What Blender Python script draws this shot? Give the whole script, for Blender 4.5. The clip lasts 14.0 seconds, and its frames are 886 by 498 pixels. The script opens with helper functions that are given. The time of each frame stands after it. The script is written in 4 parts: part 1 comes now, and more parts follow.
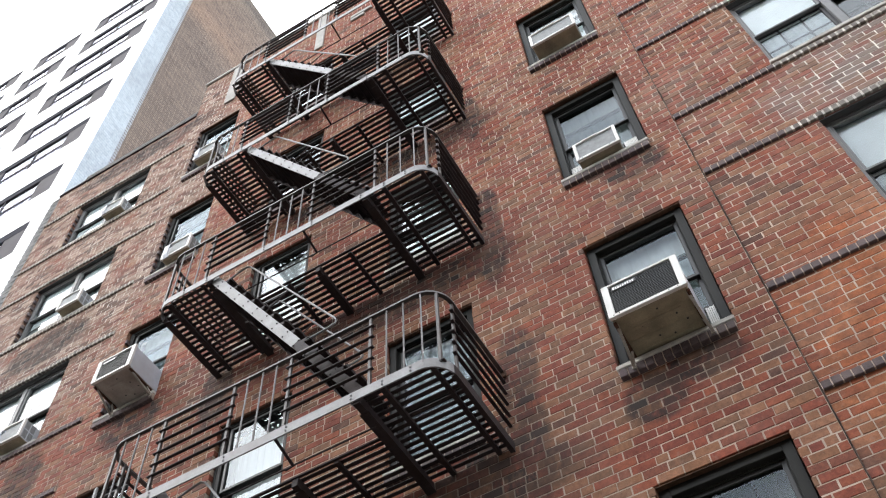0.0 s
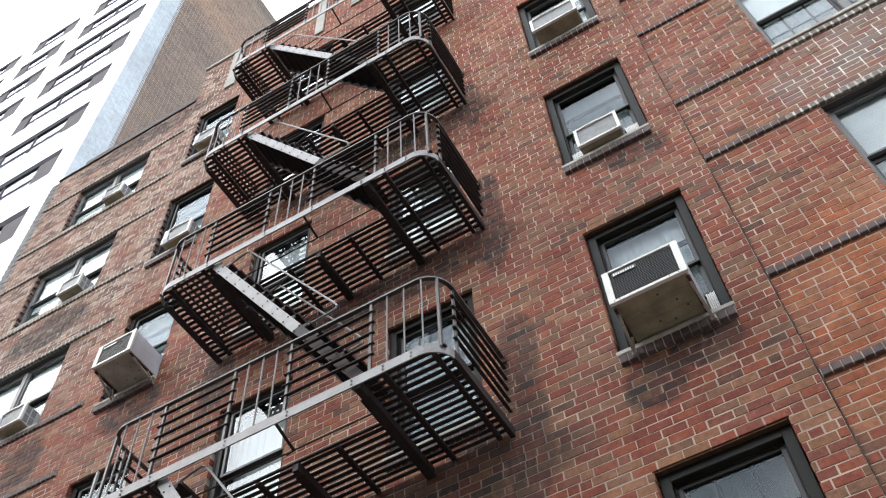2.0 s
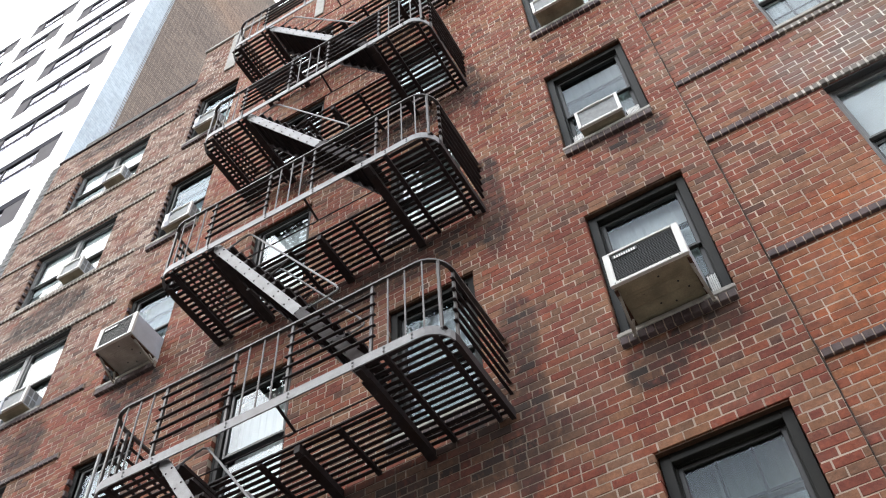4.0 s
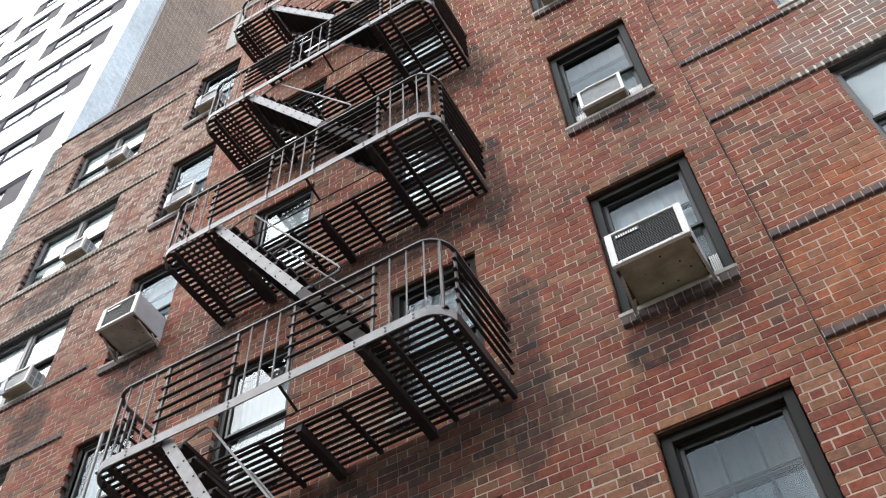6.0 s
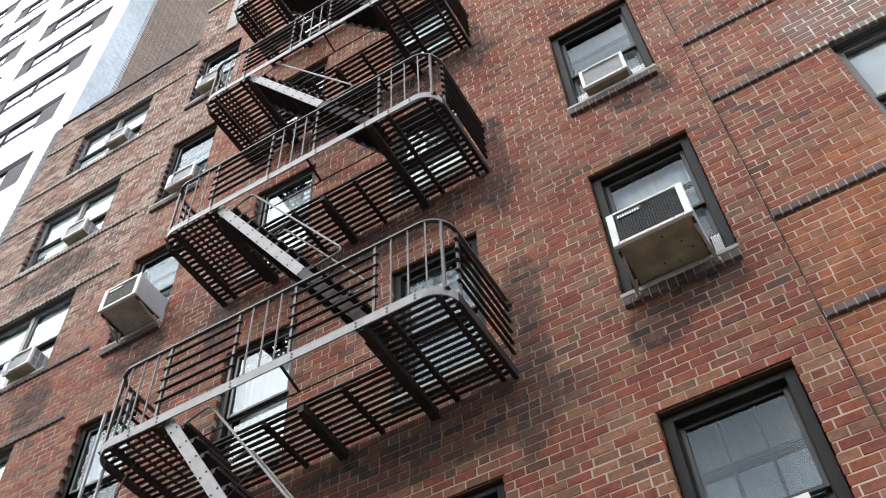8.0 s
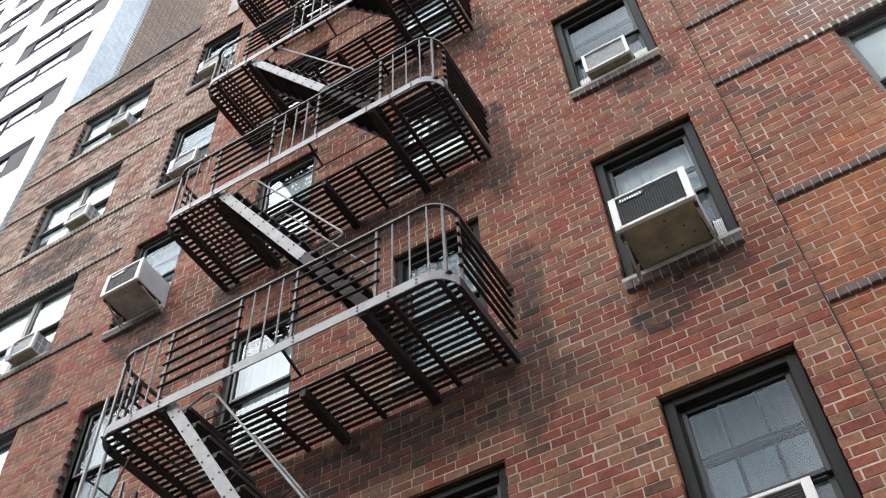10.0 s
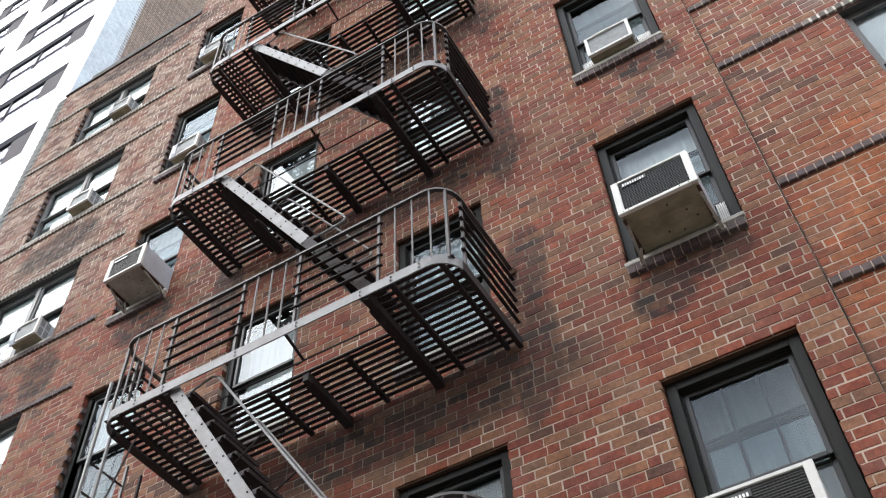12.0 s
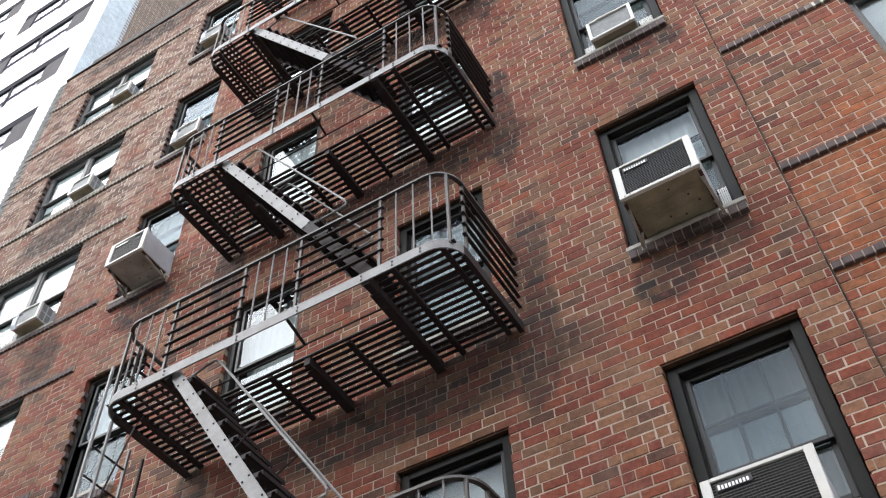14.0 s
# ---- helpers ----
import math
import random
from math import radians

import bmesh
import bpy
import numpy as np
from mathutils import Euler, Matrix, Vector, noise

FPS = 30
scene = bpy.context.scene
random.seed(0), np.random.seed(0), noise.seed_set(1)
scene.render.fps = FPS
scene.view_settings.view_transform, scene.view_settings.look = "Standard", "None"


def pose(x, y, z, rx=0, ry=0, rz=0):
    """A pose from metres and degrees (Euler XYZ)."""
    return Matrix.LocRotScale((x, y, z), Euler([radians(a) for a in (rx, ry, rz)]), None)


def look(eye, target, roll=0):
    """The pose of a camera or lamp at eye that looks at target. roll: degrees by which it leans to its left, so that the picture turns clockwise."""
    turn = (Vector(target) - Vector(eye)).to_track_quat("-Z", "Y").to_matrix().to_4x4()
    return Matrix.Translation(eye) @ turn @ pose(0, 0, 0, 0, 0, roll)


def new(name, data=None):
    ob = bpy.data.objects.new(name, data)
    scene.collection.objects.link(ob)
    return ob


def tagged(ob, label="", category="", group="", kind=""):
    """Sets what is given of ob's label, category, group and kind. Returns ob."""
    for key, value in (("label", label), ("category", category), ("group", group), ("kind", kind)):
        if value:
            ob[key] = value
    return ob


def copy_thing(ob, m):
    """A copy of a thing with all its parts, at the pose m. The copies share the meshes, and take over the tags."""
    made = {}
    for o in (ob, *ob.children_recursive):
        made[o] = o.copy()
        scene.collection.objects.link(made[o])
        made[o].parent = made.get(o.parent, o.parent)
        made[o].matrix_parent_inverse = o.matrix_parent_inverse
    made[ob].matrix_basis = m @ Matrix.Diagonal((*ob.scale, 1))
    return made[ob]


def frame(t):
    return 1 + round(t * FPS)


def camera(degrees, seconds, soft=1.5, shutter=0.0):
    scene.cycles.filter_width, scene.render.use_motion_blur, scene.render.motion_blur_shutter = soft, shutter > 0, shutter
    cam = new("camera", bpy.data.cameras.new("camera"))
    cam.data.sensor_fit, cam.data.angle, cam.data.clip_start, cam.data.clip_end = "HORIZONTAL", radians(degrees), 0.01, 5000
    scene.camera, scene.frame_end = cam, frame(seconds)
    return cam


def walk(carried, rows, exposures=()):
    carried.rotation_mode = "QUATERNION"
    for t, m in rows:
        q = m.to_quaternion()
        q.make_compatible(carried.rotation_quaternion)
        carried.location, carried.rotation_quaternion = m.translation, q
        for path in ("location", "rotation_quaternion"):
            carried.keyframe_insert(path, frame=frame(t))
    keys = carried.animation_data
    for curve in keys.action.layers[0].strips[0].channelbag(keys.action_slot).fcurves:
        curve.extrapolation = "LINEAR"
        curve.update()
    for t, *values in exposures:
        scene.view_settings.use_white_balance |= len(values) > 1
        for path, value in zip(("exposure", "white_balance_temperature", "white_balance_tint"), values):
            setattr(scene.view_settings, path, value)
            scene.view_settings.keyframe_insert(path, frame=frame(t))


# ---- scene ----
cam = camera(48.5, 14.0, soft=1.15)
PATH = [
    (0, (1.133, -5.3, 1.603), (0.645, -4.311, 3.271), -4.7),
    (0.5, (1.133, -5.303, 1.6), (0.643, -4.309, 3.265), -4.6),
    (1, (1.132, -5.3, 1.6), (0.639, -4.301, 3.261), -4.6),
    (1.5, (1.133, -5.3, 1.6), (0.635, -4.297, 3.257), -4.5),
    (2, (1.125, -5.305, 1.601), (0.625, -4.295, 3.253), -4.5),
    (2.5, (1.125, -5.302, 1.602), (0.621, -4.288, 3.25), -4.5),
    (3, (1.121, -5.296, 1.603), (0.613, -4.276, 3.247), -4.4),
    (5.5, (1.119, -5.294, 1.602), (0.587, -4.242, 3.218), -4.2),
    (6, (1.124, -5.283, 1.603), (0.586, -4.226, 3.213), -4.0),
    (6.5, (1.12, -5.28, 1.602), (0.577, -4.216, 3.206), -4.0),
    (7, (1.119, -5.273, 1.604), (0.571, -4.203, 3.203), -3.9),
    (7.5, (1.127, -5.267, 1.604), (0.573, -4.192, 3.197), -3.8),
    (8, (1.123, -5.269, 1.607), (0.565, -4.188, 3.195), -3.8),
    (10.5, (1.124, -5.248, 1.612), (0.544, -4.146, 3.177), -3.5),
    (11, (1.124, -5.25, 1.611), (0.539, -4.143, 3.171), -3.5),
    (11.5, (1.121, -5.251, 1.609), (0.533, -4.139, 3.165), -3.4),
    (12, (1.119, -5.246, 1.607), (0.527, -4.131, 3.159), -3.4),
    (12.5, (1.117, -5.247, 1.605), (0.522, -4.128, 3.152), -3.3),
    (13, (1.114, -5.251, 1.599), (0.516, -4.127, 3.141), -3.3),
    (13.5, (1.116, -5.242, 1.6), (0.513, -4.115, 3.138), -3.2),
    (14, (1.114, -5.235, 1.603), (0.508, -4.103, 3.137), -3.2),
]
walk(cam, [(t, look(eye, target, roll)) for t, eye, target, roll in PATH])

# ---- sky, sun and exposure ----
scene.view_settings.exposure = 1.265
world = bpy.data.worlds.new("overcast_sky")
scene.world = world
world.use_nodes = True
wn, wl = world.node_tree.nodes, world.node_tree.links
wn.clear()
w_out = wn.new("ShaderNodeOutputWorld")
w_sky = wn.new("ShaderNodeTexSky")
w_sky.sky_type, w_sky.sun_disc = "NISHITA", False
w_sky.sun_elevation, w_sky.sun_rotation = radians(41), radians(240)
w_clear = wn.new("ShaderNodeBackground")
w_clear.inputs["Strength"].default_value = 0.06
wl.new(w_sky.outputs["Color"], w_clear.inputs["Color"])
w_coord = wn.new("ShaderNodeTexCoord")
w_noise = wn.new("ShaderNodeTexNoise")
w_noise.inputs["Scale"].default_value, w_noise.inputs["Detail"].default_value = 3.2, 6.0
wl.new(w_coord.outputs["Generated"], w_noise.inputs["Vector"])
w_ramp = wn.new("ShaderNodeValToRGB")
w_ramp.color_ramp.elements[0].position, w_ramp.color_ramp.elements[0].color = 0.36, (0.42, 0.46, 0.49, 1)
w_ramp.color_ramp.elements[1].position, w_ramp.color_ramp.elements[1].color = 0.60, (1.0, 1.0, 1.0, 1)
wl.new(w_noise.outputs["Fac"], w_ramp.inputs["Fac"])
w_cloud = wn.new("ShaderNodeBackground")
w_cloud.inputs["Strength"].default_value = 1.7
wl.new(w_ramp.outputs["Color"], w_cloud.inputs["Color"])
w_add = wn.new("ShaderNodeAddShader")
wl.new(w_clear.outputs[0], w_add.inputs[0])
wl.new(w_cloud.outputs[0], w_add.inputs[1])
wl.new(w_add.outputs[0], w_out.inputs["Surface"])

sun_data = bpy.data.lights.new("sun", "SUN")
sun_data.energy, sun_data.angle, sun_data.color = 0.6, radians(60), (1.0, 0.98, 0.95)
sun = new("sun", sun_data)
sun.matrix_world = look((-26, -15, 26), (0, 0, 0))


# ---- materials ----
def material(name):
    m = bpy.data.materials.new(name)
    m.use_nodes = True
    nt = m.node_tree
    return m, nt, nt.nodes["Principled BSDF"]


def node(nt, kind, **values):
    n = nt.nodes.new(kind)
    for key, value in values.items():
        n.inputs[key.replace("_", " ")].default_value = value
    return n


def mixed(nt, fac, a, b, mode="MIX"):
    n = nt.nodes.new("ShaderNodeMix")
    n.data_type, n.blend_type = "RGBA", mode
    for sock, value in ((n.inputs[0], fac), (n.inputs[6], a), (n.inputs[7], b)):
        if isinstance(value, bpy.types.NodeSocket):
            nt.links.new(value, sock)
        else:
            sock.default_value = (*value, 1) if isinstance(value, tuple) and len(value) == 3 else value
    return n.outputs[2]


def calc(nt, op, a, b=0.0, clamp=False):
    n = nt.nodes.new("ShaderNodeMath")
    n.operation, n.use_clamp = op, clamp
    for sock, value in ((n.inputs[0], a), (n.inputs[1], b)):
        if isinstance(value, bpy.types.NodeSocket):
            nt.links.new(value, sock)
        else:
            sock.default_value = value
    return n.outputs[0]


def place(nt):
    return nt.nodes.new("ShaderNodeNewGeometry").outputs["Position"]


def noise_of(nt, scale, detail=4.0, vector=None, rough=0.55):
    n = node(nt, "ShaderNodeTexNoise", Scale=scale, Detail=detail, Roughness=rough)
    nt.links.new(vector if vector else place(nt), n.inputs["Vector"])
    return n.outputs["Fac"]


def ramp(nt, fac, stops, constant=False):
    r = nt.nodes.new("ShaderNodeValToRGB")
    r.color_ramp.interpolation = "CONSTANT" if constant else "LINEAR"
    while len(r.color_ramp.elements) < len(stops):
        r.color_ramp.elements.new(0.5)
    for e, (p, c) in zip(r.color_ramp.elements, stops):
        e.position, e.color = p, (*c, 1)
    nt.links.new(fac, r.inputs["Fac"])
    return r.outputs["Color"]


def grey_ramp(nt, fac, a, b):
    return ramp(nt, fac, [(a, (0, 0, 0)), (b, (1, 1, 1))])


def bump(nt, bsdf, height, strength, distance):
    b = node(nt, "ShaderNodeBump", Strength=strength, Distance=distance)
    nt.links.new(height, b.inputs["Height"])
    nt.links.new(b.outputs[0], bsdf.inputs["Normal"])


def patch(nt, axes, cx, cz, rx, rz):
    """A soft oval on the facade, 1 in its middle."""
    dx = calc(nt, "DIVIDE", calc(nt, "SUBTRACT", axes[0], cx), rx)
    dz = calc(nt, "DIVIDE", calc(nt, "SUBTRACT", axes[2], cz), rz)
    r2 = calc(nt, "ADD", calc(nt, "MULTIPLY", dx, dx), calc(nt, "MULTIPLY", dz, dz))
    return calc(nt, "SUBTRACT", 1.0, r2, True)


# soot and rust runs with other dark patches: middle x, middle z, half width, half height
DARK_PATCHES = [
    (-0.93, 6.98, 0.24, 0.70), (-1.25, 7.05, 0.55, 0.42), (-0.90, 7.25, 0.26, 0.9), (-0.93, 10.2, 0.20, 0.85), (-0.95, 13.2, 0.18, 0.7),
    # first three: wide ovals that darken the brick below each walkway
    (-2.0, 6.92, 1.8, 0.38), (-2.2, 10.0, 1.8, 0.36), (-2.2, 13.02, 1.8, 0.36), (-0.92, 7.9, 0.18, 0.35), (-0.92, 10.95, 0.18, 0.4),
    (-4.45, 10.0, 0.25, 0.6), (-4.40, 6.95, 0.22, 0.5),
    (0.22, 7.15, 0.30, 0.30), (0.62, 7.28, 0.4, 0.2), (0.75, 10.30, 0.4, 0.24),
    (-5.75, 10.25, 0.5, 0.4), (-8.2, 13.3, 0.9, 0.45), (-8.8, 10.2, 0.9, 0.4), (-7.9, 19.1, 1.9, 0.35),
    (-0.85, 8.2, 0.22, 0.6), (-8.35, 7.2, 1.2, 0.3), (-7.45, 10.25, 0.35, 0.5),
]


def dark_patch_mask(nt, axes):
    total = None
    for o in DARK_PATCHES:
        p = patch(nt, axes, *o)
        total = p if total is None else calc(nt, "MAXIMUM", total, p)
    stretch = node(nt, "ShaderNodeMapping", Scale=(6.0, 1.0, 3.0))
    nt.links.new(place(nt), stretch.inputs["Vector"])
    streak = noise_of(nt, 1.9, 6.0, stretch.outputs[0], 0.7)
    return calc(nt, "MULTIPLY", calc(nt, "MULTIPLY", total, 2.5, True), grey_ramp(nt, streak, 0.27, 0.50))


def pale_mask(nt, axes):
    """Lime film between the bands of the wing."""
    return calc(nt, "MULTIPLY", calc(nt, "MULTIPLY", patch(nt, axes, 3.7, 10.15, 1.75, 0.85), 2.2, True), grey_ramp(nt, noise_of(nt, 1.7, 4.0), 0.30, 0.52), True)


def mortar(name):
    m, nt, bsdf = material(name)
    sep = nt.nodes.new("ShaderNodeSeparateXYZ")
    nt.links.new(place(nt), sep.inputs[0])
    axes = sep.outputs
    a = noise_of(nt, 3.0, 5.0)
    hue = mixed(nt, 1.0, (0.425, 0.345, 0.28), ramp(nt, a, [(0.3, (0.62, 0.62, 0.62)), (0.7, (1.25, 1.25, 1.25))]), "MULTIPLY")
    hue = mixed(nt, calc(nt, "MULTIPLY", grey_ramp(nt, noise_of(nt, 0.9, 6.0), 0.42, 0.66), 0.5), hue, (0.23, 0.18, 0.145))
    hue = mixed(nt, pale_mask(nt, axes), hue, (0.66, 0.62, 0.56))
    hue = mixed(nt, calc(nt, "MULTIPLY", wing_mask(nt, axes), 0.8), hue, (0.60, 0.55, 0.48))
    hue = mixed(nt, calc(nt, "MULTIPLY", dark_patch_mask(nt, axes), 0.62), hue, (0.05, 0.042, 0.036))
    nt.links.new(hue, bsdf.inputs["Base Color"])
    bsdf.inputs["Roughness"].default_value = 0.95
    bsdf.inputs["Specular IOR Level"].default_value = 0.15
    bump(nt, bsdf, noise_of(nt, 120.0, 3.0), 0.5, 0.003)
    return m


def wing_mask(nt, axes):
    """Pale weathering of the upper left wing."""
    return calc(nt, "MULTIPLY", calc(nt, "MULTIPLY", patch(nt, axes, -8.6, 17.2, 3.6, 7.0), 2.2, True), grey_ramp(nt, noise_of(nt, 1.5, 5.0), 0.24, 0.50))


def masonry(name, single, wing=False):
    m, nt, bsdf = material(name)
    sep = nt.nodes.new("ShaderNodeSeparateXYZ")
    nt.links.new(place(nt), sep.inputs[0])
    axes = sep.outputs
    if single:
        rnd = nt.nodes.new("ShaderNodeObjectInfo").outputs["Random"]
    else:
        rnd = nt.nodes.new("ShaderNodeNewGeometry").outputs["Random Per Island"]
    colour = ramp(nt, rnd, [
        (0.0, (0.150, 0.040, 0.030)), (0.13, (0.195, 0.052, 0.034)), (0.24, (0.155, 0.056, 0.040)), (0.33, (0.225, 0.066, 0.038)), (0.44, (0.175, 0.050, 0.037)), (0.52, (0.222, 0.116, 0.070)),
        (0.61, (0.205, 0.108, 0.062)), (0.69, (0.240, 0.128, 0.078)), (0.76, (0.140, 0.084, 0.054)), (0.83, (0.165, 0.096, 0.062)), (0.89, (0.075, 0.046, 0.038)), (0.95, (0.185, 0.048, 0.033)), (1.0, (0.120, 0.070, 0.052))], True)
    colour = mixed(nt, 0.22, colour, (0.198, 0.076, 0.043))
    # orange bricks of the lower part of the wing
    orange = calc(nt, "MULTIPLY", patch(nt, axes, 2.4, 7.0, 1.5, 1.7), 1.6, True)
    right = calc(nt, "GREATER_THAN", axes[0], 1.30)
    hue = mixed(nt, calc(nt, "MULTIPLY", calc(nt, "MULTIPLY", orange, right), calc(nt, "ADD", 0.2, calc(nt, "MULTIPLY", calc(nt, "FRACT", calc(nt, "MULTIPLY", rnd, 7.3)), 0.6))), colour, (0.33, 0.110, 0.042))
    # face of each brick: fine grain and blotches
    blotch = noise_of(nt, 9.0, 5.0)
    grain = noise_of(nt, 90.0, 3.0)
    hue = mixed(nt, 0.55, hue, ramp(nt, blotch, [(0.3, (0.52, 0.48, 0.46)), (0.7, (1.25, 1.2, 1.15))]), "MULTIPLY")
    fleck = noise_of(nt, 26.0, 5.0, None, 0.65)
    hue = mixed(nt, 0.6, hue, ramp(nt, fleck, [(0.3, (0.55, 0.50, 0.50)), (0.5, (1.0, 1.0, 1.0)), (0.72, (1.5, 1.42, 1.38))]), "MULTIPLY")
    hue = mixed(nt, calc(nt, "MULTIPLY", grey_ramp(nt, noise_of(nt, 14.0, 6.0, None, 0.7), 0.57, 0.70), 0.32), hue, (0.29, 0.22, 0.18))
    hue = mixed(nt, 0.35, hue, ramp(nt, grain, [(0.3, (0.6, 0.6, 0.6)), (0.7, (1.3, 1.3, 1.3))]), "MULTIPLY")
    # broad weathering
    broad = noise_of(nt, 0.55, 3.0)
    hue = mixed(nt, 0.6, hue, ramp(nt, broad, [(0.32, (0.72, 0.70, 0.70)), (0.68, (1.18, 1.16, 1.12))]), "MULTIPLY")
    smear = calc(nt, "MULTIPLY", grey_ramp(nt, noise_of(nt, 1.1, 6.0, None, 0.65), 0.50, 0.70), 0.26)
    hue = mixed(nt, smear, hue, (0.235, 0.175, 0.140))
    grime = calc(nt, "MULTIPLY", grey_ramp(nt, noise_of(nt, 0.8, 6.0, None, 0.7), 0.55, 0.72), 0.45)
    hue = mixed(nt, grime, hue, (0.075, 0.052, 0.044))
    # pale film on the upper courses of the left wing and round the wing window
    hue = mixed(nt, calc(nt, "MULTIPLY", pale_mask(nt, axes), calc(nt, "ADD", 0.35, calc(nt, "MULTIPLY", calc(nt, "FRACT", calc(nt, "MULTIPLY", rnd, 9.1)), 0.55))), hue, (0.17, 0.145, 0.13))
    pale_or_dark = ramp(nt, calc(nt, "FRACT", calc(nt, "MULTIPLY", rnd, 5.7)), [(0.0, (0.055, 0.042, 0.038)), (0.3, (0.13, 0.088, 0.070)), (0.6, (0.20, 0.135, 0.105)), (1.0, (0.31, 0.25, 0.205))])
    hue = mixed(nt, calc(nt, "MULTIPLY", wing_mask(nt, axes), 0.72), hue, pale_or_dark)
    hue = mixed(nt, calc(nt, "MULTIPLY", dark_patch_mask(nt, axes), calc(nt, "ADD", 0.42, calc(nt, "MULTIPLY", calc(nt, "FRACT", calc(nt, "MULTIPLY", rnd, 3.7)), 0.56))), hue, (0.022, 0.018, 0.017))
    nt.links.new(hue, bsdf.inputs["Base Color"])
    bsdf.inputs["Roughness"].default_value = 0.88
    bsdf.inputs["Specular IOR Level"].default_value = 0.25
    bump(nt, bsdf, calc(nt, "ADD", blotch, calc(nt, "MULTIPLY", grain, 0.5)), 0.5, 0.006)
    return m


def plain(name, colour, rough=0.6, metal=0.0, spread=0.25, scale=14.0, grain=90.0, relief=0.25, spec=0.5, dirt=None, dirt_scale=2.5, dirt_amount=0.5):
    """Paint, stone or metal with variation at two scales and, if asked for, patches of dirt."""
    m, nt, bsdf = material(name)
    low, high = 1 - spread, 1 + spread
    a, b = noise_of(nt, scale, 5.0), noise_of(nt, grain, 3.0)
    hue = mixed(nt, 1.0, colour, ramp(nt, a, [(0.3, (low, low, low)), (0.7, (high, high, high))]), "MULTIPLY")
    hue = mixed(nt, 0.5, hue, ramp(nt, b, [(0.3, (low, low, low)), (0.7, (high, high, high))]), "MULTIPLY")
    if dirt:
        hue = mixed(nt, calc(nt, "MULTIPLY", grey_ramp(nt, noise_of(nt, dirt_scale, 6.0), 0.42, 0.66), dirt_amount), hue, dirt)
    nt.links.new(hue, bsdf.inputs["Base Color"])
    bsdf.inputs["Metallic"].default_value = metal
    bsdf.inputs["Specular IOR Level"].default_value = spec
    nt.links.new(calc(nt, "ADD", rough - 0.1, calc(nt, "MULTIPLY", a, 0.2)), bsdf.inputs["Roughness"])
    bump(nt, bsdf, b, relief, 0.003)
    return m


def glazing(name, index, tint, sheen=(0.93, 0.97, 1.0)):
    m = bpy.data.materials.new(name)
    m.use_nodes = True
    nt = m.node_tree
    nt.nodes.clear()
    out = nt.nodes.new("ShaderNodeOutputMaterial")
    clear = nt.nodes.new("ShaderNodeBsdfTransparent")
    clear.inputs["Color"].default_value = (*tint, 1)
    gloss = node(nt, "ShaderNodeBsdfGlossy", Roughness=0.03)
    gloss.inputs["Color"].default_value = (*sheen, 1)
    fres = node(nt, "ShaderNodeFresnel", IOR=index)
    b = node(nt, "ShaderNodeBump", Strength=0.05, Distance=0.01)
    nt.links.new(noise_of(nt, 3.0, 2.0), b.inputs["Height"])
    nt.links.new(b.outputs[0], gloss.inputs["Normal"])
    mix = nt.nodes.new("ShaderNodeMixShader")
    nt.links.new(fres.outputs[0], mix.inputs[0])
    nt.links.new(clear.outputs[0], mix.inputs[1])
    nt.links.new(gloss.outputs[0], mix.inputs[2])
    nt.links.new(mix.outputs[0], out.inputs["Surface"])
    return m


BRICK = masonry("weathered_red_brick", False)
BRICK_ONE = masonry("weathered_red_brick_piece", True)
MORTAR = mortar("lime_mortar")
LIME = plain("white_lime_joint", (0.50, 0.47, 0.42), 0.95, spread=0.3, scale=9.0, spec=0.15, dirt=(0.22, 0.19, 0.16), dirt_scale=5.0)
RUST = plain("rusty_iron", (0.060, 0.030, 0.018), 0.85, spread=0.5, scale=20.0, relief=0.5, spec=0.2, dirt=(0.05, 0.025, 0.015), dirt_scale=9.0)
DARK_BRICK = plain("dark_purple_brick", (0.072, 0.052, 0.054), 0.75, spread=0.45, scale=7.0, relief=0.5, spec=0.3, dirt=(0.13, 0.10, 0.09), dirt_scale=5.0)
PALE_BRICK = plain("pale_film_brick", (0.15, 0.13, 0.115), 0.85, spread=0.4, scale=6.0, relief=0.5, spec=0.2, dirt=(0.30, 0.28, 0.25), dirt_scale=6.0)
JOINT = plain("dark_rough_joint", (0.055, 0.042, 0.036), 0.95, spread=0.6, scale=6.0, relief=0.6, spec=0.1, dirt=(0.16, 0.12, 0.10), dirt_scale=4.0)
STONE = plain("grey_sill_stone", (0.43, 0.41, 0.375), 0.85, spread=0.25, scale=6.0, relief=0.5, spec=0.2, dirt=(0.13, 0.12, 0.10), dirt_scale=5.0)
TRIM_STONE = plain("pale_trim_stone", (0.30, 0.29, 0.27), 0.85, spread=0.2, scale=4.0, spec=0.2, dirt=(0.25, 0.23, 0.2), dirt_scale=2.0)
FRAME = plain("dark_bronze_frame", (0.0128, 0.0128, 0.012), 0.55, spread=0.25, scale=5.0, relief=0.1, spec=0.15, dirt=(0.024, 0.023, 0.019), dirt_scale=2.0, dirt_amount=0.5)
SASH = plain("dark_sash_paint", (0.013, 0.013, 0.0135), 0.5, spread=0.25, scale=5.0, relief=0.1)
GREY_FRAME = plain("grey_aluminium_frame", (0.10, 0.10, 0.10), 0.5, spread=0.2, scale=5.0, relief=0.1)
GLASS = glazing("window_glass", 1.55, (0.80, 0.86, 0.87))
COATED = glazing("coated_window_glass", 1.45, (0.80, 0.86, 0.87), (0.55, 0.63, 0.70))
BRIGHT_GLASS = glazing("sky_reflecting_glass", 2.15, (0.80, 0.86, 0.87))
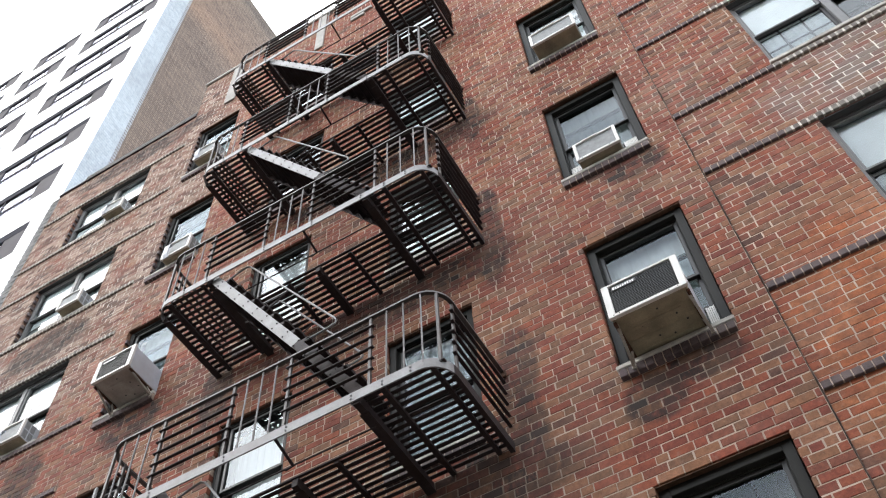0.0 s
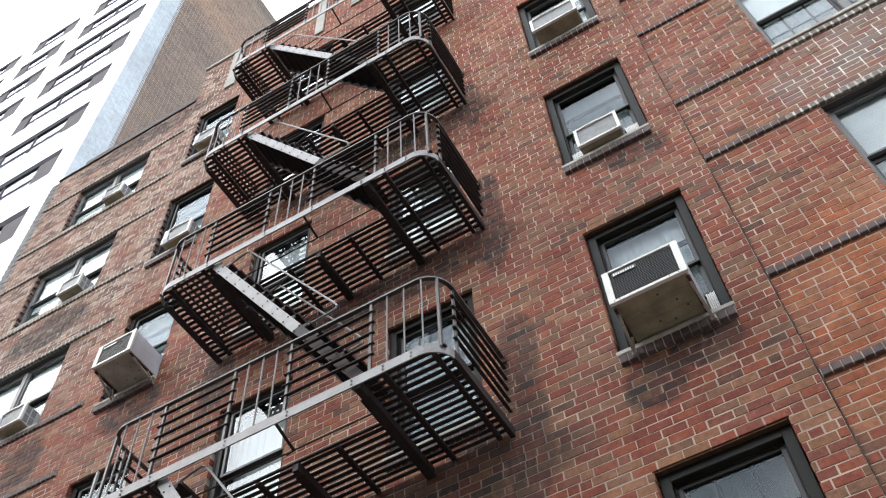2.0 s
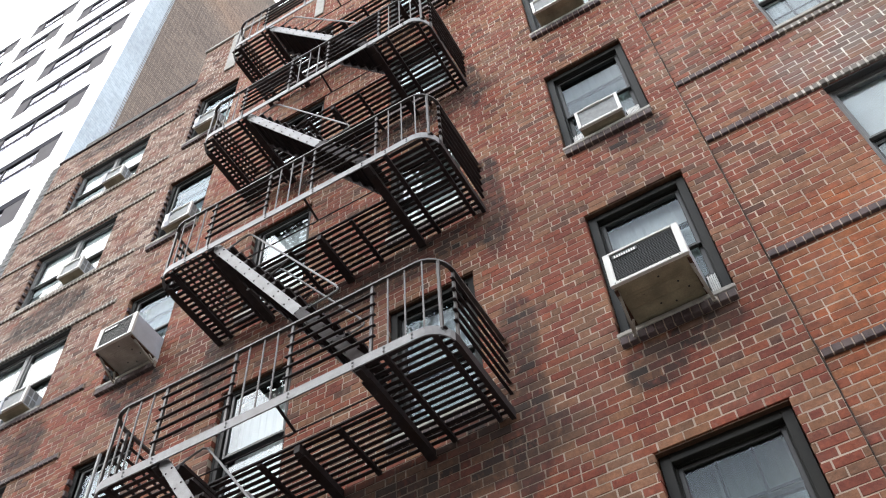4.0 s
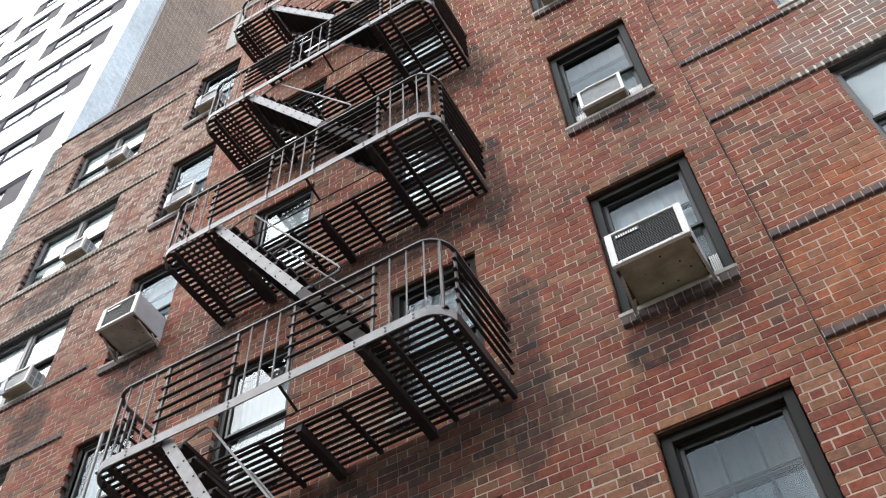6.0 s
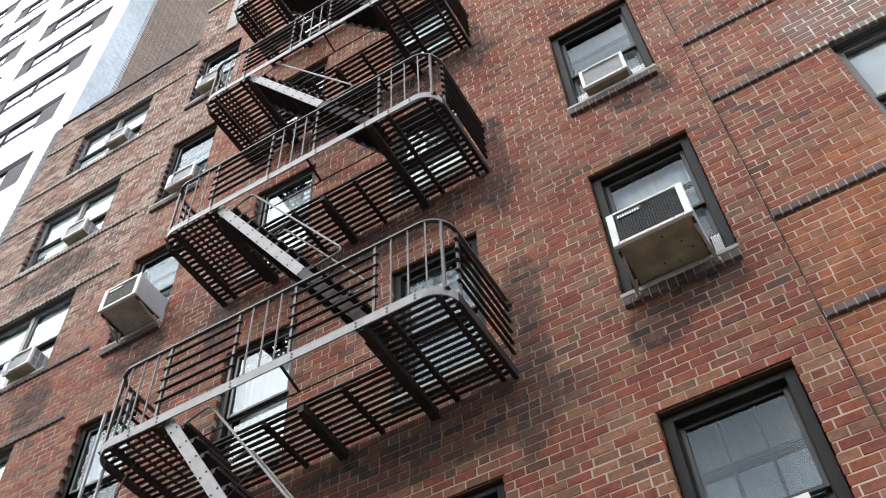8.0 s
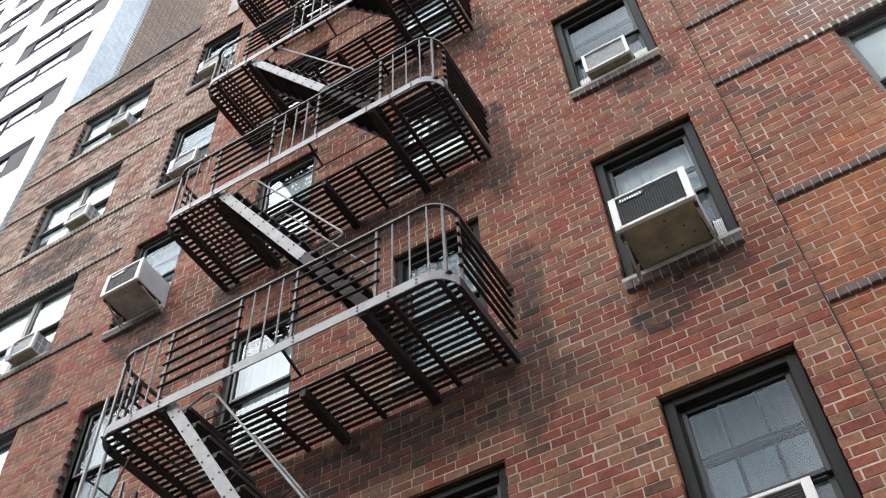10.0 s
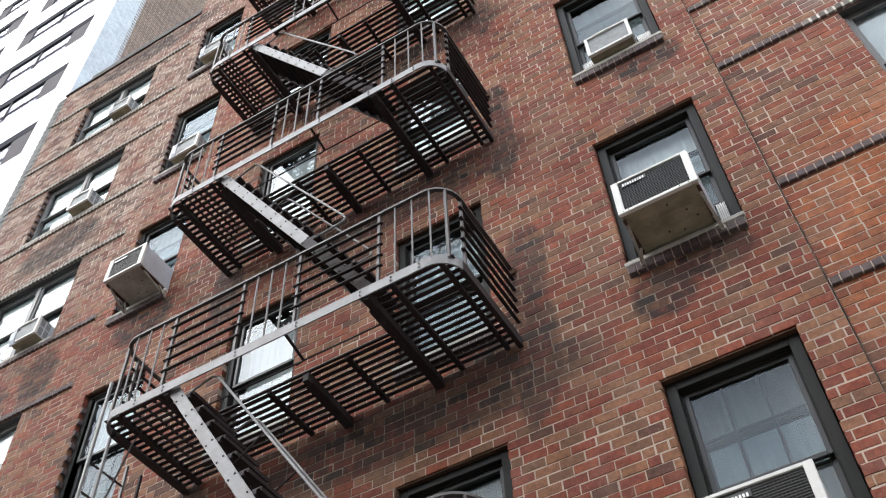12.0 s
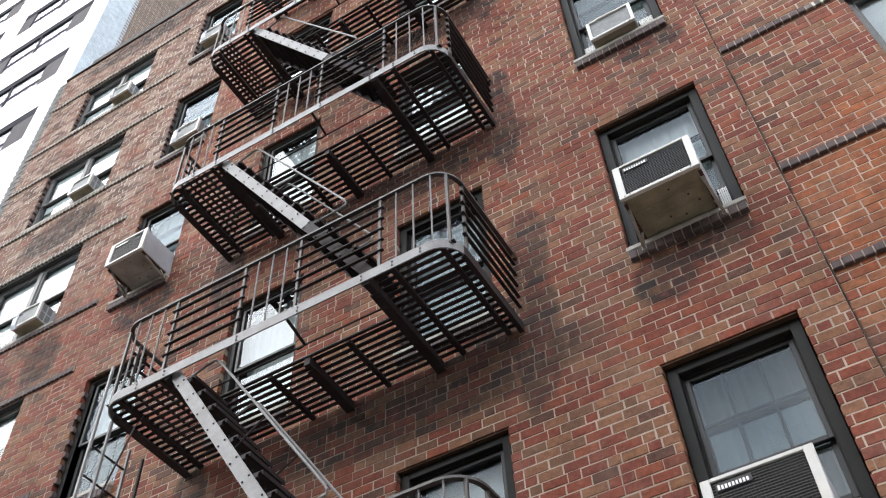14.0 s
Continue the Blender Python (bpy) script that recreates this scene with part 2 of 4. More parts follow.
SKY_GLASS = glazing("pale_reflecting_glass", 1.75, (0.80, 0.86, 0.87), (0.88, 0.95, 1.0))
ROOM = plain("dim_room_paint", (0.16, 0.155, 0.15), 0.9, spread=0.15, scale=1.0)
BLIND = plain("white_window_blind", (0.68, 0.69, 0.69), 0.8, spread=0.08, scale=5.0, relief=0.1)
DRAPE = plain("pale_blue_grey_drape", (0.33, 0.36, 0.375), 0.9, spread=0.3, scale=5.0, grain=30, relief=0.1)
SHEER = plain("grey_sheer_curtain", (0.135, 0.155, 0.148), 0.9, spread=0.25, scale=3.0, grain=30, relief=0.1)
# one iron paint in tones: dark holds shade, grey holds skylight on outward faces
IRON = plain("dark_iron_paint", (0.0265, 0.0212, 0.0225), 0.62, spread=0.4, scale=9.0, relief=0.4, spec=0.18, dirt=(0.026, 0.014, 0.010), dirt_scale=4.0)
LIT_IRON = plain("iron_paint_lit", (0.175, 0.175, 0.178), 0.5, spread=0.22, scale=8.0, relief=0.3, dirt=(0.10, 0.085, 0.08), dirt_scale=3.5, dirt_amount=0.55)
RAIL_IRON = plain("worn_rail_paint", (0.045, 0.040, 0.038), 0.5, spread=0.35, scale=9.0, relief=0.3, dirt=(0.04, 0.03, 0.026), dirt_scale=5.0)
WORN_IRON = plain("worn_grey_iron", (0.10, 0.094, 0.092), 0.5, spread=0.3, scale=9.0, relief=0.3, dirt=(0.05, 0.038, 0.033), dirt_scale=6.0, dirt_amount=0.6)
AC_WHITE = plain("off_white_enamel", (0.56, 0.555, 0.53), 0.4, spread=0.08, scale=6.0, relief=0.08, dirt=(0.48, 0.45, 0.39), dirt_scale=4.0, dirt_amount=0.4)
AC_CASE = plain("grimy_beige_steel", (0.27, 0.235, 0.155), 0.55, spread=0.25, scale=5.0, relief=0.2, dirt=(0.085, 0.066, 0.042), dirt_scale=3.0, dirt_amount=0.7)
AC_PALE = plain("pale_dusty_steel", (0.33, 0.305, 0.27), 0.55, spread=0.2, scale=5.0, relief=0.2, dirt=(0.16, 0.135, 0.11), dirt_scale=4.0, dirt_amount=0.6)
AC_SIDE = plain("pale_grey_steel", (0.36, 0.385, 0.43), 0.45, spread=0.12, scale=5.0, relief=0.1, dirt=(0.28, 0.26, 0.24), dirt_scale=3.0)
AC_DARK = plain("black_grille", (0.018, 0.018, 0.017), 0.5, spread=0.3, scale=30.0)
AC_GREY = plain("grey_grille", (0.15, 0.155, 0.155), 0.6, spread=0.25, scale=20.0)
BADGE = plain("white_badge", (0.70, 0.70, 0.68), 0.4, spread=0.05)
STEEL = plain("galvanised_strut", (0.30, 0.29, 0.26), 0.5, metal=0.4, spread=0.3, scale=9.0, dirt=(0.16, 0.10, 0.06), dirt_scale=6.0)
WHITE_WALL = plain("white_glazed_wall", (0.77, 0.777, 0.785), 0.5, spread=0.04, scale=0.8, relief=0.1)
TOWER_GLASS = glazing("tower_glass", 1.28, (0.75, 0.78, 0.85), (0.62, 0.62, 0.70))
TOWER_PANEL = plain("grey_spandrel_panel", (0.115, 0.108, 0.112), 0.95, spec=0.05, spread=0.12, scale=2.0)
TOWER_DARK = plain("tower_dark_tone", (0.045, 0.044, 0.052), 0.95, spec=0.04, spread=0.2, scale=2.0)
LILAC = plain("pale_lilac_shade", (0.19, 0.183, 0.22), 0.9, spread=0.25, scale=0.9, relief=0.1)
QUOIN = plain("grey_corner_brick", (0.17, 0.168, 0.165), 0.9, spread=0.35, scale=5.0, relief=0.4, spec=0.2, dirt=(0.09, 0.085, 0.08), dirt_scale=4.0)
COPING = plain("dark_coping_metal", (0.03, 0.027, 0.026), 0.6, spread=0.35, scale=3.0)
ASPHALT = plain("asphalt", (0.05, 0.05, 0.05), 0.9, spread=0.3, scale=2.0, grain=60, relief=0.5, spec=0.2)
CONCRETE = plain("pavement_concrete", (0.26, 0.25, 0.235), 0.9, spread=0.2, scale=1.5, relief=0.4, spec=0.2, dirt=(0.14, 0.13, 0.12), dirt_scale=1.2)


def course_wall(name, c1, c2, mortar, width, height, bands=None):
    """Far brickwork, too small to be built brick by brick."""
    m, nt, bsdf = material(name)
    sep, com = nt.nodes.new("ShaderNodeSeparateXYZ"), nt.nodes.new("ShaderNodeCombineXYZ")
    nt.links.new(place(nt), sep.inputs[0])
    nt.links.new(sep.outputs[1], com.inputs[0])
    nt.links.new(sep.outputs[2], com.inputs[1])
    tex = nt.nodes.new("ShaderNodeTexBrick")
    nt.links.new(com.outputs[0], tex.inputs["Vector"])
    for key, value in (("Color1", (*c1, 1)), ("Color2", (*c2, 1)), ("Mortar", (*mortar, 1)), ("Scale", 1.0), ("Mortar Size", 0.011), ("Brick Width", width), ("Row Height", height), ("Bias", -0.2)):
        tex.inputs[key].default_value = value
    hue = mixed(nt, 0.7, tex.outputs["Color"], ramp(nt, noise_of(nt, 0.35, 5.0), [(0.3, (0.78, 0.76, 0.75)), (0.7, (1.15, 1.14, 1.12))]), "MULTIPLY")
    hue = mixed(nt, 0.5, hue, ramp(nt, noise_of(nt, 7.0, 3.0), [(0.35, (0.8, 0.8, 0.8)), (0.68, (1.25, 1.25, 1.25))]), "MULTIPLY")
    if bands:
        wob = calc(nt, "ADD", sep.outputs[2], calc(nt, "MULTIPLY", noise_of(nt, 0.6, 4.0), 1.2))
        hue = mixed(nt, 1.0, hue, ramp(nt, calc(nt, "DIVIDE", wob, 42.0, True), bands), "MULTIPLY")
        streak = node(nt, "ShaderNodeMapping", Scale=(1.0, 0.25, 5.0))
        nt.links.new(place(nt), streak.inputs["Vector"])
        hue = mixed(nt, 0.55, hue, ramp(nt, noise_of(nt, 0.8, 5.0, streak.outputs[0], 0.65), [(0.33, (0.72, 0.70, 0.69)), (0.66, (1.3, 1.26, 1.22))]), "MULTIPLY")
    nt.links.new(hue, bsdf.inputs["Base Color"])
    bsdf.inputs["Roughness"].default_value = 0.9
    bump(nt, bsdf, tex.outputs["Fac"], 0.4, -0.01)
    return m


TOWER_BROWN = course_wall("brown_common_brick", (0.085, 0.060, 0.046), (0.155, 0.115, 0.090), (0.24, 0.20, 0.17), 0.26, 0.09,
                          [(0.0, (0.9, 0.9, 0.9)), (0.78, (0.95, 0.92, 0.92)), (0.815, (1.3, 1.12, 1.0)), (0.85, (1.1, 1.0, 0.95)), (0.91, (1.05, 1.02, 1.0)), (0.93, (0.72, 0.74, 0.76)), (1.0, (0.65, 0.68, 0.7))])
TOWER_BLUE = course_wall("pale_blue_glazed_brick", (0.345, 0.39, 0.435), (0.38, 0.425, 0.47), (0.29, 0.335, 0.38), 0.24, 0.10)


# ---- mesh helpers ----
def mesh_of(name, bm, mat):
    bm.normal_update()
    me = bpy.data.meshes.new(name)
    bm.to_mesh(me)
    bm.free()
    me.materials.append(mat)
    return me


def part(name, bm, mat, parent, label="", loc=(0, 0, 0)):
    """One mesh object under a thing or a part. bm may be a mesh that is shared."""
    me = bm if isinstance(bm, bpy.types.Mesh) else mesh_of(name, bm, mat)
    ob = new(name, me)
    ob.parent, ob.location = parent, loc
    return tagged(ob, label) if label else ob


def thing(name, loc, label, category, group="", kind="", turn=(0, 0, 0)):
    ob = new(name)
    ob.empty_display_size = 0.1
    ob.matrix_basis = pose(*loc, *turn)
    return tagged(ob, label, category, group, kind)


def box(bm, x0, x1, y0, y1, z0, z1, bevel=0.0):
    m = Matrix.LocRotScale(((x0 + x1) / 2, (y0 + y1) / 2, (z0 + z1) / 2), None, (abs(x1 - x0), abs(y1 - y0), abs(z1 - z0)))
    verts = bmesh.ops.create_cube(bm, size=1, matrix=m)["verts"]
    if bevel:
        edges = list({e for v in verts for e in v.link_edges})
        bmesh.ops.bevel(bm, geom=edges, offset=bevel, segments=1, profile=0.5, affect="EDGES")
    return bm


def boxed(*args, bevel=0.0):
    return box(bmesh.new(), *args, bevel=bevel)


def sheet(x0, x1, y, z0, z1):
    """A pane of glass, facing the street."""
    bm = bmesh.new()
    bm.faces.new([bm.verts.new(p) for p in ((x0, y, z0), (x1, y, z0), (x1, y, z1), (x0, y, z1))])
    return bm


def sweep(bm, points, half_w, half_h, sides=0):
    """A bar or a tube (sides > 0) along points. half_w lies sideways, half_h upright."""
    pts = [Vector(p) for p in points]
    rings = []
    for i, p in enumerate(pts):
        d = (pts[min(i + 1, len(pts) - 1)] - pts[max(i - 1, 0)]).normalized()
        up = Vector((0, 0, 1)) if abs(d.z) < 0.95 else Vector((0, 1, 0))
        side = d.cross(up).normalized()
        up = side.cross(d).normalized()
        if sides:
            ring = [p + side * math.cos(a) * half_w + up * math.sin(a) * half_h for a in [2 * math.pi * k / sides for k in range(sides)]]
        else:
            ring = [p + side * sx * half_w + up * sy * half_h for sx, sy in ((1, 1), (-1, 1), (-1, -1), (1, -1))]
        rings.append([bm.verts.new(v) for v in ring])
    n = len(rings[0])
    for a, b in zip(rings, rings[1:]):
        for k in range(n):
            bm.faces.new((a[k], a[(k + 1) % n], b[(k + 1) % n], b[k]))
    bm.faces.new(rings[0][::-1])
    bm.faces.new(rings[-1])
    return bm


def bar(points, half_w, half_h, sides=0):
    return sweep(bmesh.new(), points, half_w, half_h, sides)


def arc(cx, cy, z, r, a0, a1, n=7):
    return [(cx + r * math.cos(radians(a0 + (a1 - a0) * i / n)), cy + r * math.sin(radians(a0 + (a1 - a0) * i / n)), z) for i in range(n + 1)]


# ---- plan of the facade (x along it, z up; its face is y = 0) ----
FLOOR, COURSE = 3.03, 3.03 / 36
HEAD, SILL = 6.34, 7.44            # head of the lowest full windows; underside of the sills above them
SEAM_L, SEAM_R = -6.65, 1.30       # where the middle block meets the two wings
END_L, END_R = -10.15, 4.85
ROOF, ROOF_WING = 20.88, 19.46
WING_Y = 0.02                      # the wings lie a little behind the middle block
COLUMNS = {"r": (0.0, 0.98), "mr": (-2.20, -1.23), "ml": (-4.28, -3.36), "c": (-6.36, -5.45)}
LEVELS = range(0, 5)


def opening(col, k):
    x0, x1 = COLUMNS[col]
    return x0, x1, SILL + 0.14 + FLOOR * (k - 1), HEAD + FLOOR * k


LEFT_WING = [(-9.20, -7.48, z0, z1) for z0, z1 in ((5.10, 6.76), (8.02, 9.66), (10.96, 12.56), (13.93, 15.46), (16.72, 18.22))]
RIGHT_WING = [(2.43, 4.12, 7.90 + FLOOR * (k - 1), 6.54 + FLOOR * k) for k in range(0, 5)]
MIDDLE = [opening(c, k) for c in COLUMNS for k in LEVELS]

# ---- ground ----
ground = tagged(new("ground", mesh_of("ground", boxed(-1500, 1500, -1500, 1500, -0.4, -0.15), ASPHALT)), "dark grey asphalt street surface", "ground", kind="structure")
pavement = tagged(new("pavement", mesh_of("pavement", boxed(-60, 60, -4.2, -0.01, -0.149, 0.0, bevel=0.01), CONCRETE)), "grey concrete pavement along the brick building", "pavement", kind="structure")


# unseen wall behind the camera, added to shade the lower floors
across = bmesh.new()
box(across, -70, 70, -26, -20, -0.149, 15.0)
unseen_wall = tagged(new("unseen_wall", mesh_of("unseen_wall", across, plain("unseen_wall_masonry", (0.20, 0.15, 0.12), 0.9, spread=0.25, scale=1.2))), "plain brown unseen wall added to shade the lower floors", "wall", kind="structure")


# ---- brick walls ----
def free_rows(x0, x1, z0, z1, holes, grow):
    """The rectangles of a wall that are left by its openings, which are widened by grow."""
    cuts = sorted({z0, z1, *[min(max(v, z0), z1) for h in holes for v in (h[2] - grow, h[3] + grow)]})
    for a, b in zip(cuts, cuts[1:]):
        mid, left = (a + b) / 2, x0
        for h in sorted(h for h in holes if h[2] - grow < mid < h[3] + grow):
            if h[0] - grow > left:
                yield left, h[0] - grow, a, b
            left = h[1] + grow
        if left < x1:
            yield left, x1, a, b


def brick_rects(x0, x1, z0, z1, holes, rng):
    """Running bond with a course of alternate headers at every fifth."""
    rows = int((z1 - z0) / COURSE + 0.5)
    for r in range(rows):
        za, zb = z0 + r * COURSE, z0 + (r + 1) * COURSE
        flemish = (r + 4) % 5 == 0
        x = x0 - (0.0985 if r % 2 else 0.0) - rng.uniform(0, 0.012)
        n = 0
        while x < x1:
            step = 0.197 if not flemish or n % 2 == 0 else 0.0995
            a, b = max(x, x0), min(x + step, x1)
            x, n = x + step, n + 1
            cut = (a + b) / 2
            pieces = [(a, cut, za, zb), (cut, b, za, zb)] if b - a > 0.19 and rng.random() < 0.035 else [(a, b, za, zb)]
            for h in holes:
                if h[2] >= zb - 1e-4 or h[3] <= za + 1e-4 or h[0] >= b or h[1] <= a:
                    continue
                left = []
                for p in pieces:
                    if h[0] >= p[1] or h[1] <= p[0]:
                        left.append(p)
                        continue
                    left += [(p[0], h[0], p[2], p[3]), (h[1], p[1], p[2], p[3])]
                    m0, m1 = max(p[0], h[0]), min(p[1], h[1])
                    left += [(m0, m1, p[2], h[2]), (m0, m1, h[3], p[3])]
                pieces = left
            for p in pieces:
                if p[1] - p[0] > 0.016 and p[3] - p[2] > 0.016:
                    yield p


def brick_verts(a, b, za, zb, y, rng):
    """A brick with worn edges: face, worn rim, and back in the wall."""
    j, c, g = 0.0050, 0.0030, rng.uniform(-0.0018, 0.0022)
    w = [rng.uniform(-0.0030, 0.0026) for _ in range(4)]
    x0, x1, z0, z1 = a + j + w[0], b - j + w[1], za + j + w[2], zb - j + w[3]
    tilt = rng.uniform(-0.0012, 0.0012)
    face = [(x0 + c, y + g, z0 + c), (x1 - c, y + g + tilt, z0 + c), (x1 - c, y + g + tilt, z1 - c), (x0 + c, y + g, z1 - c)]
    rim = [(x0, y + g + c, z0), (x1, y + g + c, z0), (x1, y + g + c, z1), (x0, y + g + c, z1)]
    back = [(x0, y + 0.1, z0), (x1, y + 0.1, z0), (x1, y + 0.1, z1), (x0, y + 0.1, z1)]
    return face + rim + back


BRICK_FACES = [(0, 1, 2, 3)] + [(4 + i, 4 + (i + 1) % 4, (i + 1) % 4, i) for i in range(4)] + [(8 + i, 8 + (i + 1) % 4, 4 + (i + 1) % 4, 4 + i) for i in range(4)]


def brick_wall(name, label, x0, x1, z1, holes, y, seed):
    core = bmesh.new()
    for a, b, c, d in free_rows(x0 + 0.003, x1 - 0.003, -0.15, z1, holes, 0.013):
        box(core, a, b, y + (0.0014 if name == "wall_left" else 0.0028), y + 0.30, c, d)
    wall = tagged(new(name, mesh_of(name, core, MORTAR)), label, "brick wall", kind="structure")
    rng = random.Random(seed)
    low = HEAD - 44 * COURSE
    verts, faces, singles = [], [], []
    for p in brick_rects(x0, x1, low, z1, holes, rng):
        v = brick_verts(*p, y - (0.0026 if name == "wall_left" else 0.0010), rng)
        if name == "wall_middle" and -0.55 < p[0] < 1.3 and 5.6 < p[2] < 7.43 and len(singles) < 300:
            singles.append(v)
            continue
        n = len(verts)
        verts += v
        faces += [tuple(n + i for i in f) for f in BRICK_FACES]
    me = bpy.data.meshes.new("brickwork")
    me.from_pydata(verts, [], faces)
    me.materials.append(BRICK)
    ob = new("brickwork", me)
    ob.parent = wall
    tagged(ob, "weathered red and brown bricks in pale mortar", kind="stuff")
    return wall, singles


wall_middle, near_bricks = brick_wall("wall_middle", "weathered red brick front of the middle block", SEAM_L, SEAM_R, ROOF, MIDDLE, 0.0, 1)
wall_left, _ = brick_wall("wall_left", "dark-patched red brick front of the lower wing", END_L, SEAM_L, ROOF_WING, LEFT_WING, WING_Y, 2)
wall_right, _ = brick_wall("wall_right", "orange and red brick front of the wing beside the seam", SEAM_R, END_R, ROOF_WING, RIGHT_WING, WING_Y, 3)

closing = bmesh.new()
box(closing, END_L + 0.02, END_R - 0.02, 6.0, 6.25, -0.15, ROOF_WING - 0.05)
box(closing, END_L + 0.02, END_L + 0.25, 0.33, 5.99, -0.15, ROOF_WING - 0.05)
box(closing, END_R - 0.25, END_R - 0.02, 0.33, 5.99, -0.15, ROOF_WING - 0.05)
wall_back = tagged(new("wall_back", mesh_of("wall_back", closing, MORTAR)), "plain rear and side walls of the brick building", "wall", kind="structure")
roof_bm = bmesh.new()
box(roof_bm, SEAM_L, SEAM_R, 0.31, 6.25, ROOF - 0.5, ROOF - 0.3)
box(roof_bm, END_L, SEAM_L - 0.01, 0.33, 6.25, ROOF_WING - 0.4, ROOF_WING - 0.2)
box(roof_bm, SEAM_R + 0.01, END_R, 0.33, 6.25, ROOF_WING - 0.4, ROOF_WING - 0.2)
roof = tagged(new("roof", mesh_of("roof", roof_bm, ASPHALT)), "flat tarred roof of the brick building", "roof", kind="structure")

# copings and the flashing along the wing's parapet
trim = tagged(new("trim", mesh_of("trim", boxed(END_L - 0.03, SEAM_L, WING_Y - 0.035, 0.36, ROOF_WING + 0.002, ROOF_WING + 0.06, bevel=0.008), IRON)), "dark metal coping along the wing parapet", "coping", kind="structure")
part("flashing", boxed(END_L + 0.75, SEAM_L - 0.005, 0.03, 0.14, ROOF_WING + 0.061, ROOF_WING + 0.13, bevel=0.006), STONE, trim, "pale flashing strip")
part("upper_coping", boxed(END_L + 0.62, SEAM_L - 0.005, 0.005, 0.24, ROOF_WING + 0.131, ROOF_WING + 0.25, bevel=0.01), IRON, trim)
tagged(new("trim", mesh_of("trim", boxed(SEAM_R + 0.035, END_R + 0.03, WING_Y - 0.035, 0.36, ROOF_WING + 0.002, ROOF_WING + 0.06, bevel=0.008), IRON)), "dark metal coping along the right wing", "coping", kind="structure")
cap = tagged(new("trim", mesh_of("trim", boxed(SEAM_L - 0.03, SEAM_R + 0.03, -0.04, 0.34, ROOF + 0.002, ROOF + 0.09, bevel=0.01), TRIM_STONE)), "pale stone coping on the middle block", "coping", kind="structure")
for x0, x1 in ((-5.91, -5.67), (-3.82, -3.63), (-1.75, -1.54), (0.3, 0.52)):
    strip = boxed(x0, x1, -0.035, -0.002, 19.15, ROOF - 0.05, bevel=0.006)
    tagged(new("trim", mesh_of("trim", strip, TRIM_STONE)), "pale stone strip set upright in the brick parapet", "stone trim", kind="structure")

block = boxed(-3.02, -2.55, -0.045, -0.002, 19.70, 19.80, bevel=0.006)
box(block, -3.02, -2.72, -0.040, -0.002, 19.58, 19.68, 0.006)
tagged(new("trim", mesh_of("trim", block, TRIM_STONE)), "pale stepped stone block set in the parapet", "stone trim", kind="structure")

# thin joint cover along the seams
rng_seam = random.Random(8)
for x in (SEAM_R, SEAM_L):
    line_pts = [(x + 0.004 + rng_seam.uniform(-0.007, 0.007), 0.012, z) for z in np.arange(2.6, ROOF_WING, COURSE * 1.5)]
    tagged(new("trim", mesh_of("trim", bar(line_pts, 0.0055, 0.0045, 6), JOINT)), "dark uneven mortar joint between the brick sections", "wall joint", kind="structure")

# ---- projecting header bands of the wings ----
BAND_BRICK = mesh_of("band_brick", boxed(-0.0325, 0.0325, -0.03, 0.03, 0.0, 0.074, bevel=0.005), DARK_BRICK)
BAND_PALE = mesh_of("band_brick_pale", boxed(-0.0275, 0.0275, -0.03, 0.03, 0.0, 0.074, bevel=0.005), PALE_BRICK)


def band(x0, x1, z, wall, pale, lime=False):
    rng = random.Random(int(z * 100))
    n = int((x1 - x0) / 0.0735)
    end = x0 + n * 0.0735
    split = min(max(pale[0], x0), end) if lime else end
    split = max(split, x0 + 0.1)
    course = part("band", boxed(x0, split, WING_Y - 0.025, WING_Y + 0.02, z + 0.004, z + 0.070), MORTAR, wall, "projecting course of dark header bricks")
    if split < end:
        part("lime_joint", boxed(split + 0.001, end, WING_Y - 0.027, WING_Y + 0.02, z + 0.003, z + 0.071), LIME, course, "joints whitened by lime")
    for i in range(n):
        x = x0 + 0.03675 + i * 0.0735
        me = BAND_PALE if pale[0] < x < pale[1] else BAND_BRICK
        part("brick", me, None, course, loc=(x, WING_Y - 0.002 + rng.uniform(-0.003, 0.003), z))


for k in range(0, 4):
    band(SEAM_R + 0.012, END_R, 6.55 + FLOOR * k, wall_right, (2.15, 9), True)
    band(SEAM_R + 0.012, END_R, 7.72 + FLOOR * (k - 1), wall_right, (2.4, 9), k > 0)
for z in (9.67, 12.57, 15.48, 18.24):
    band(END_L + 0.01, SEAM_L - 0.01, z, wall_left, (-99, 99) if z > 11 else (9, 9), z > 11)
for z in (7.89, 10.83, 13.80, 16.60):
    band(END_L + 0.01, SEAM_L - 0.01, z, wall_left, (-99, 99) if z > 11 else (9, 9), z > 11)


# ---- windows ----
SILL_BRICK = mesh_of("sill_brick", boxed(-0.0335, 0.0335, -0.05, 0.05, 0.0, 0.088, bevel=0.005), DARK_BRICK)


def room(parent, w, h):
    bm = boxed(-0.12, w + 0.12, 0.31, 2.6, -0.35, h + 0.3)
    bmesh.ops.delete(bm, geom=[f for f in bm.faces if f.calc_center_median().y < 0.4], context="FACES")
    bmesh.ops.reverse_faces(bm, faces=bm.faces)
    part("room", bm, ROOM, parent, "dim room behind the glass")


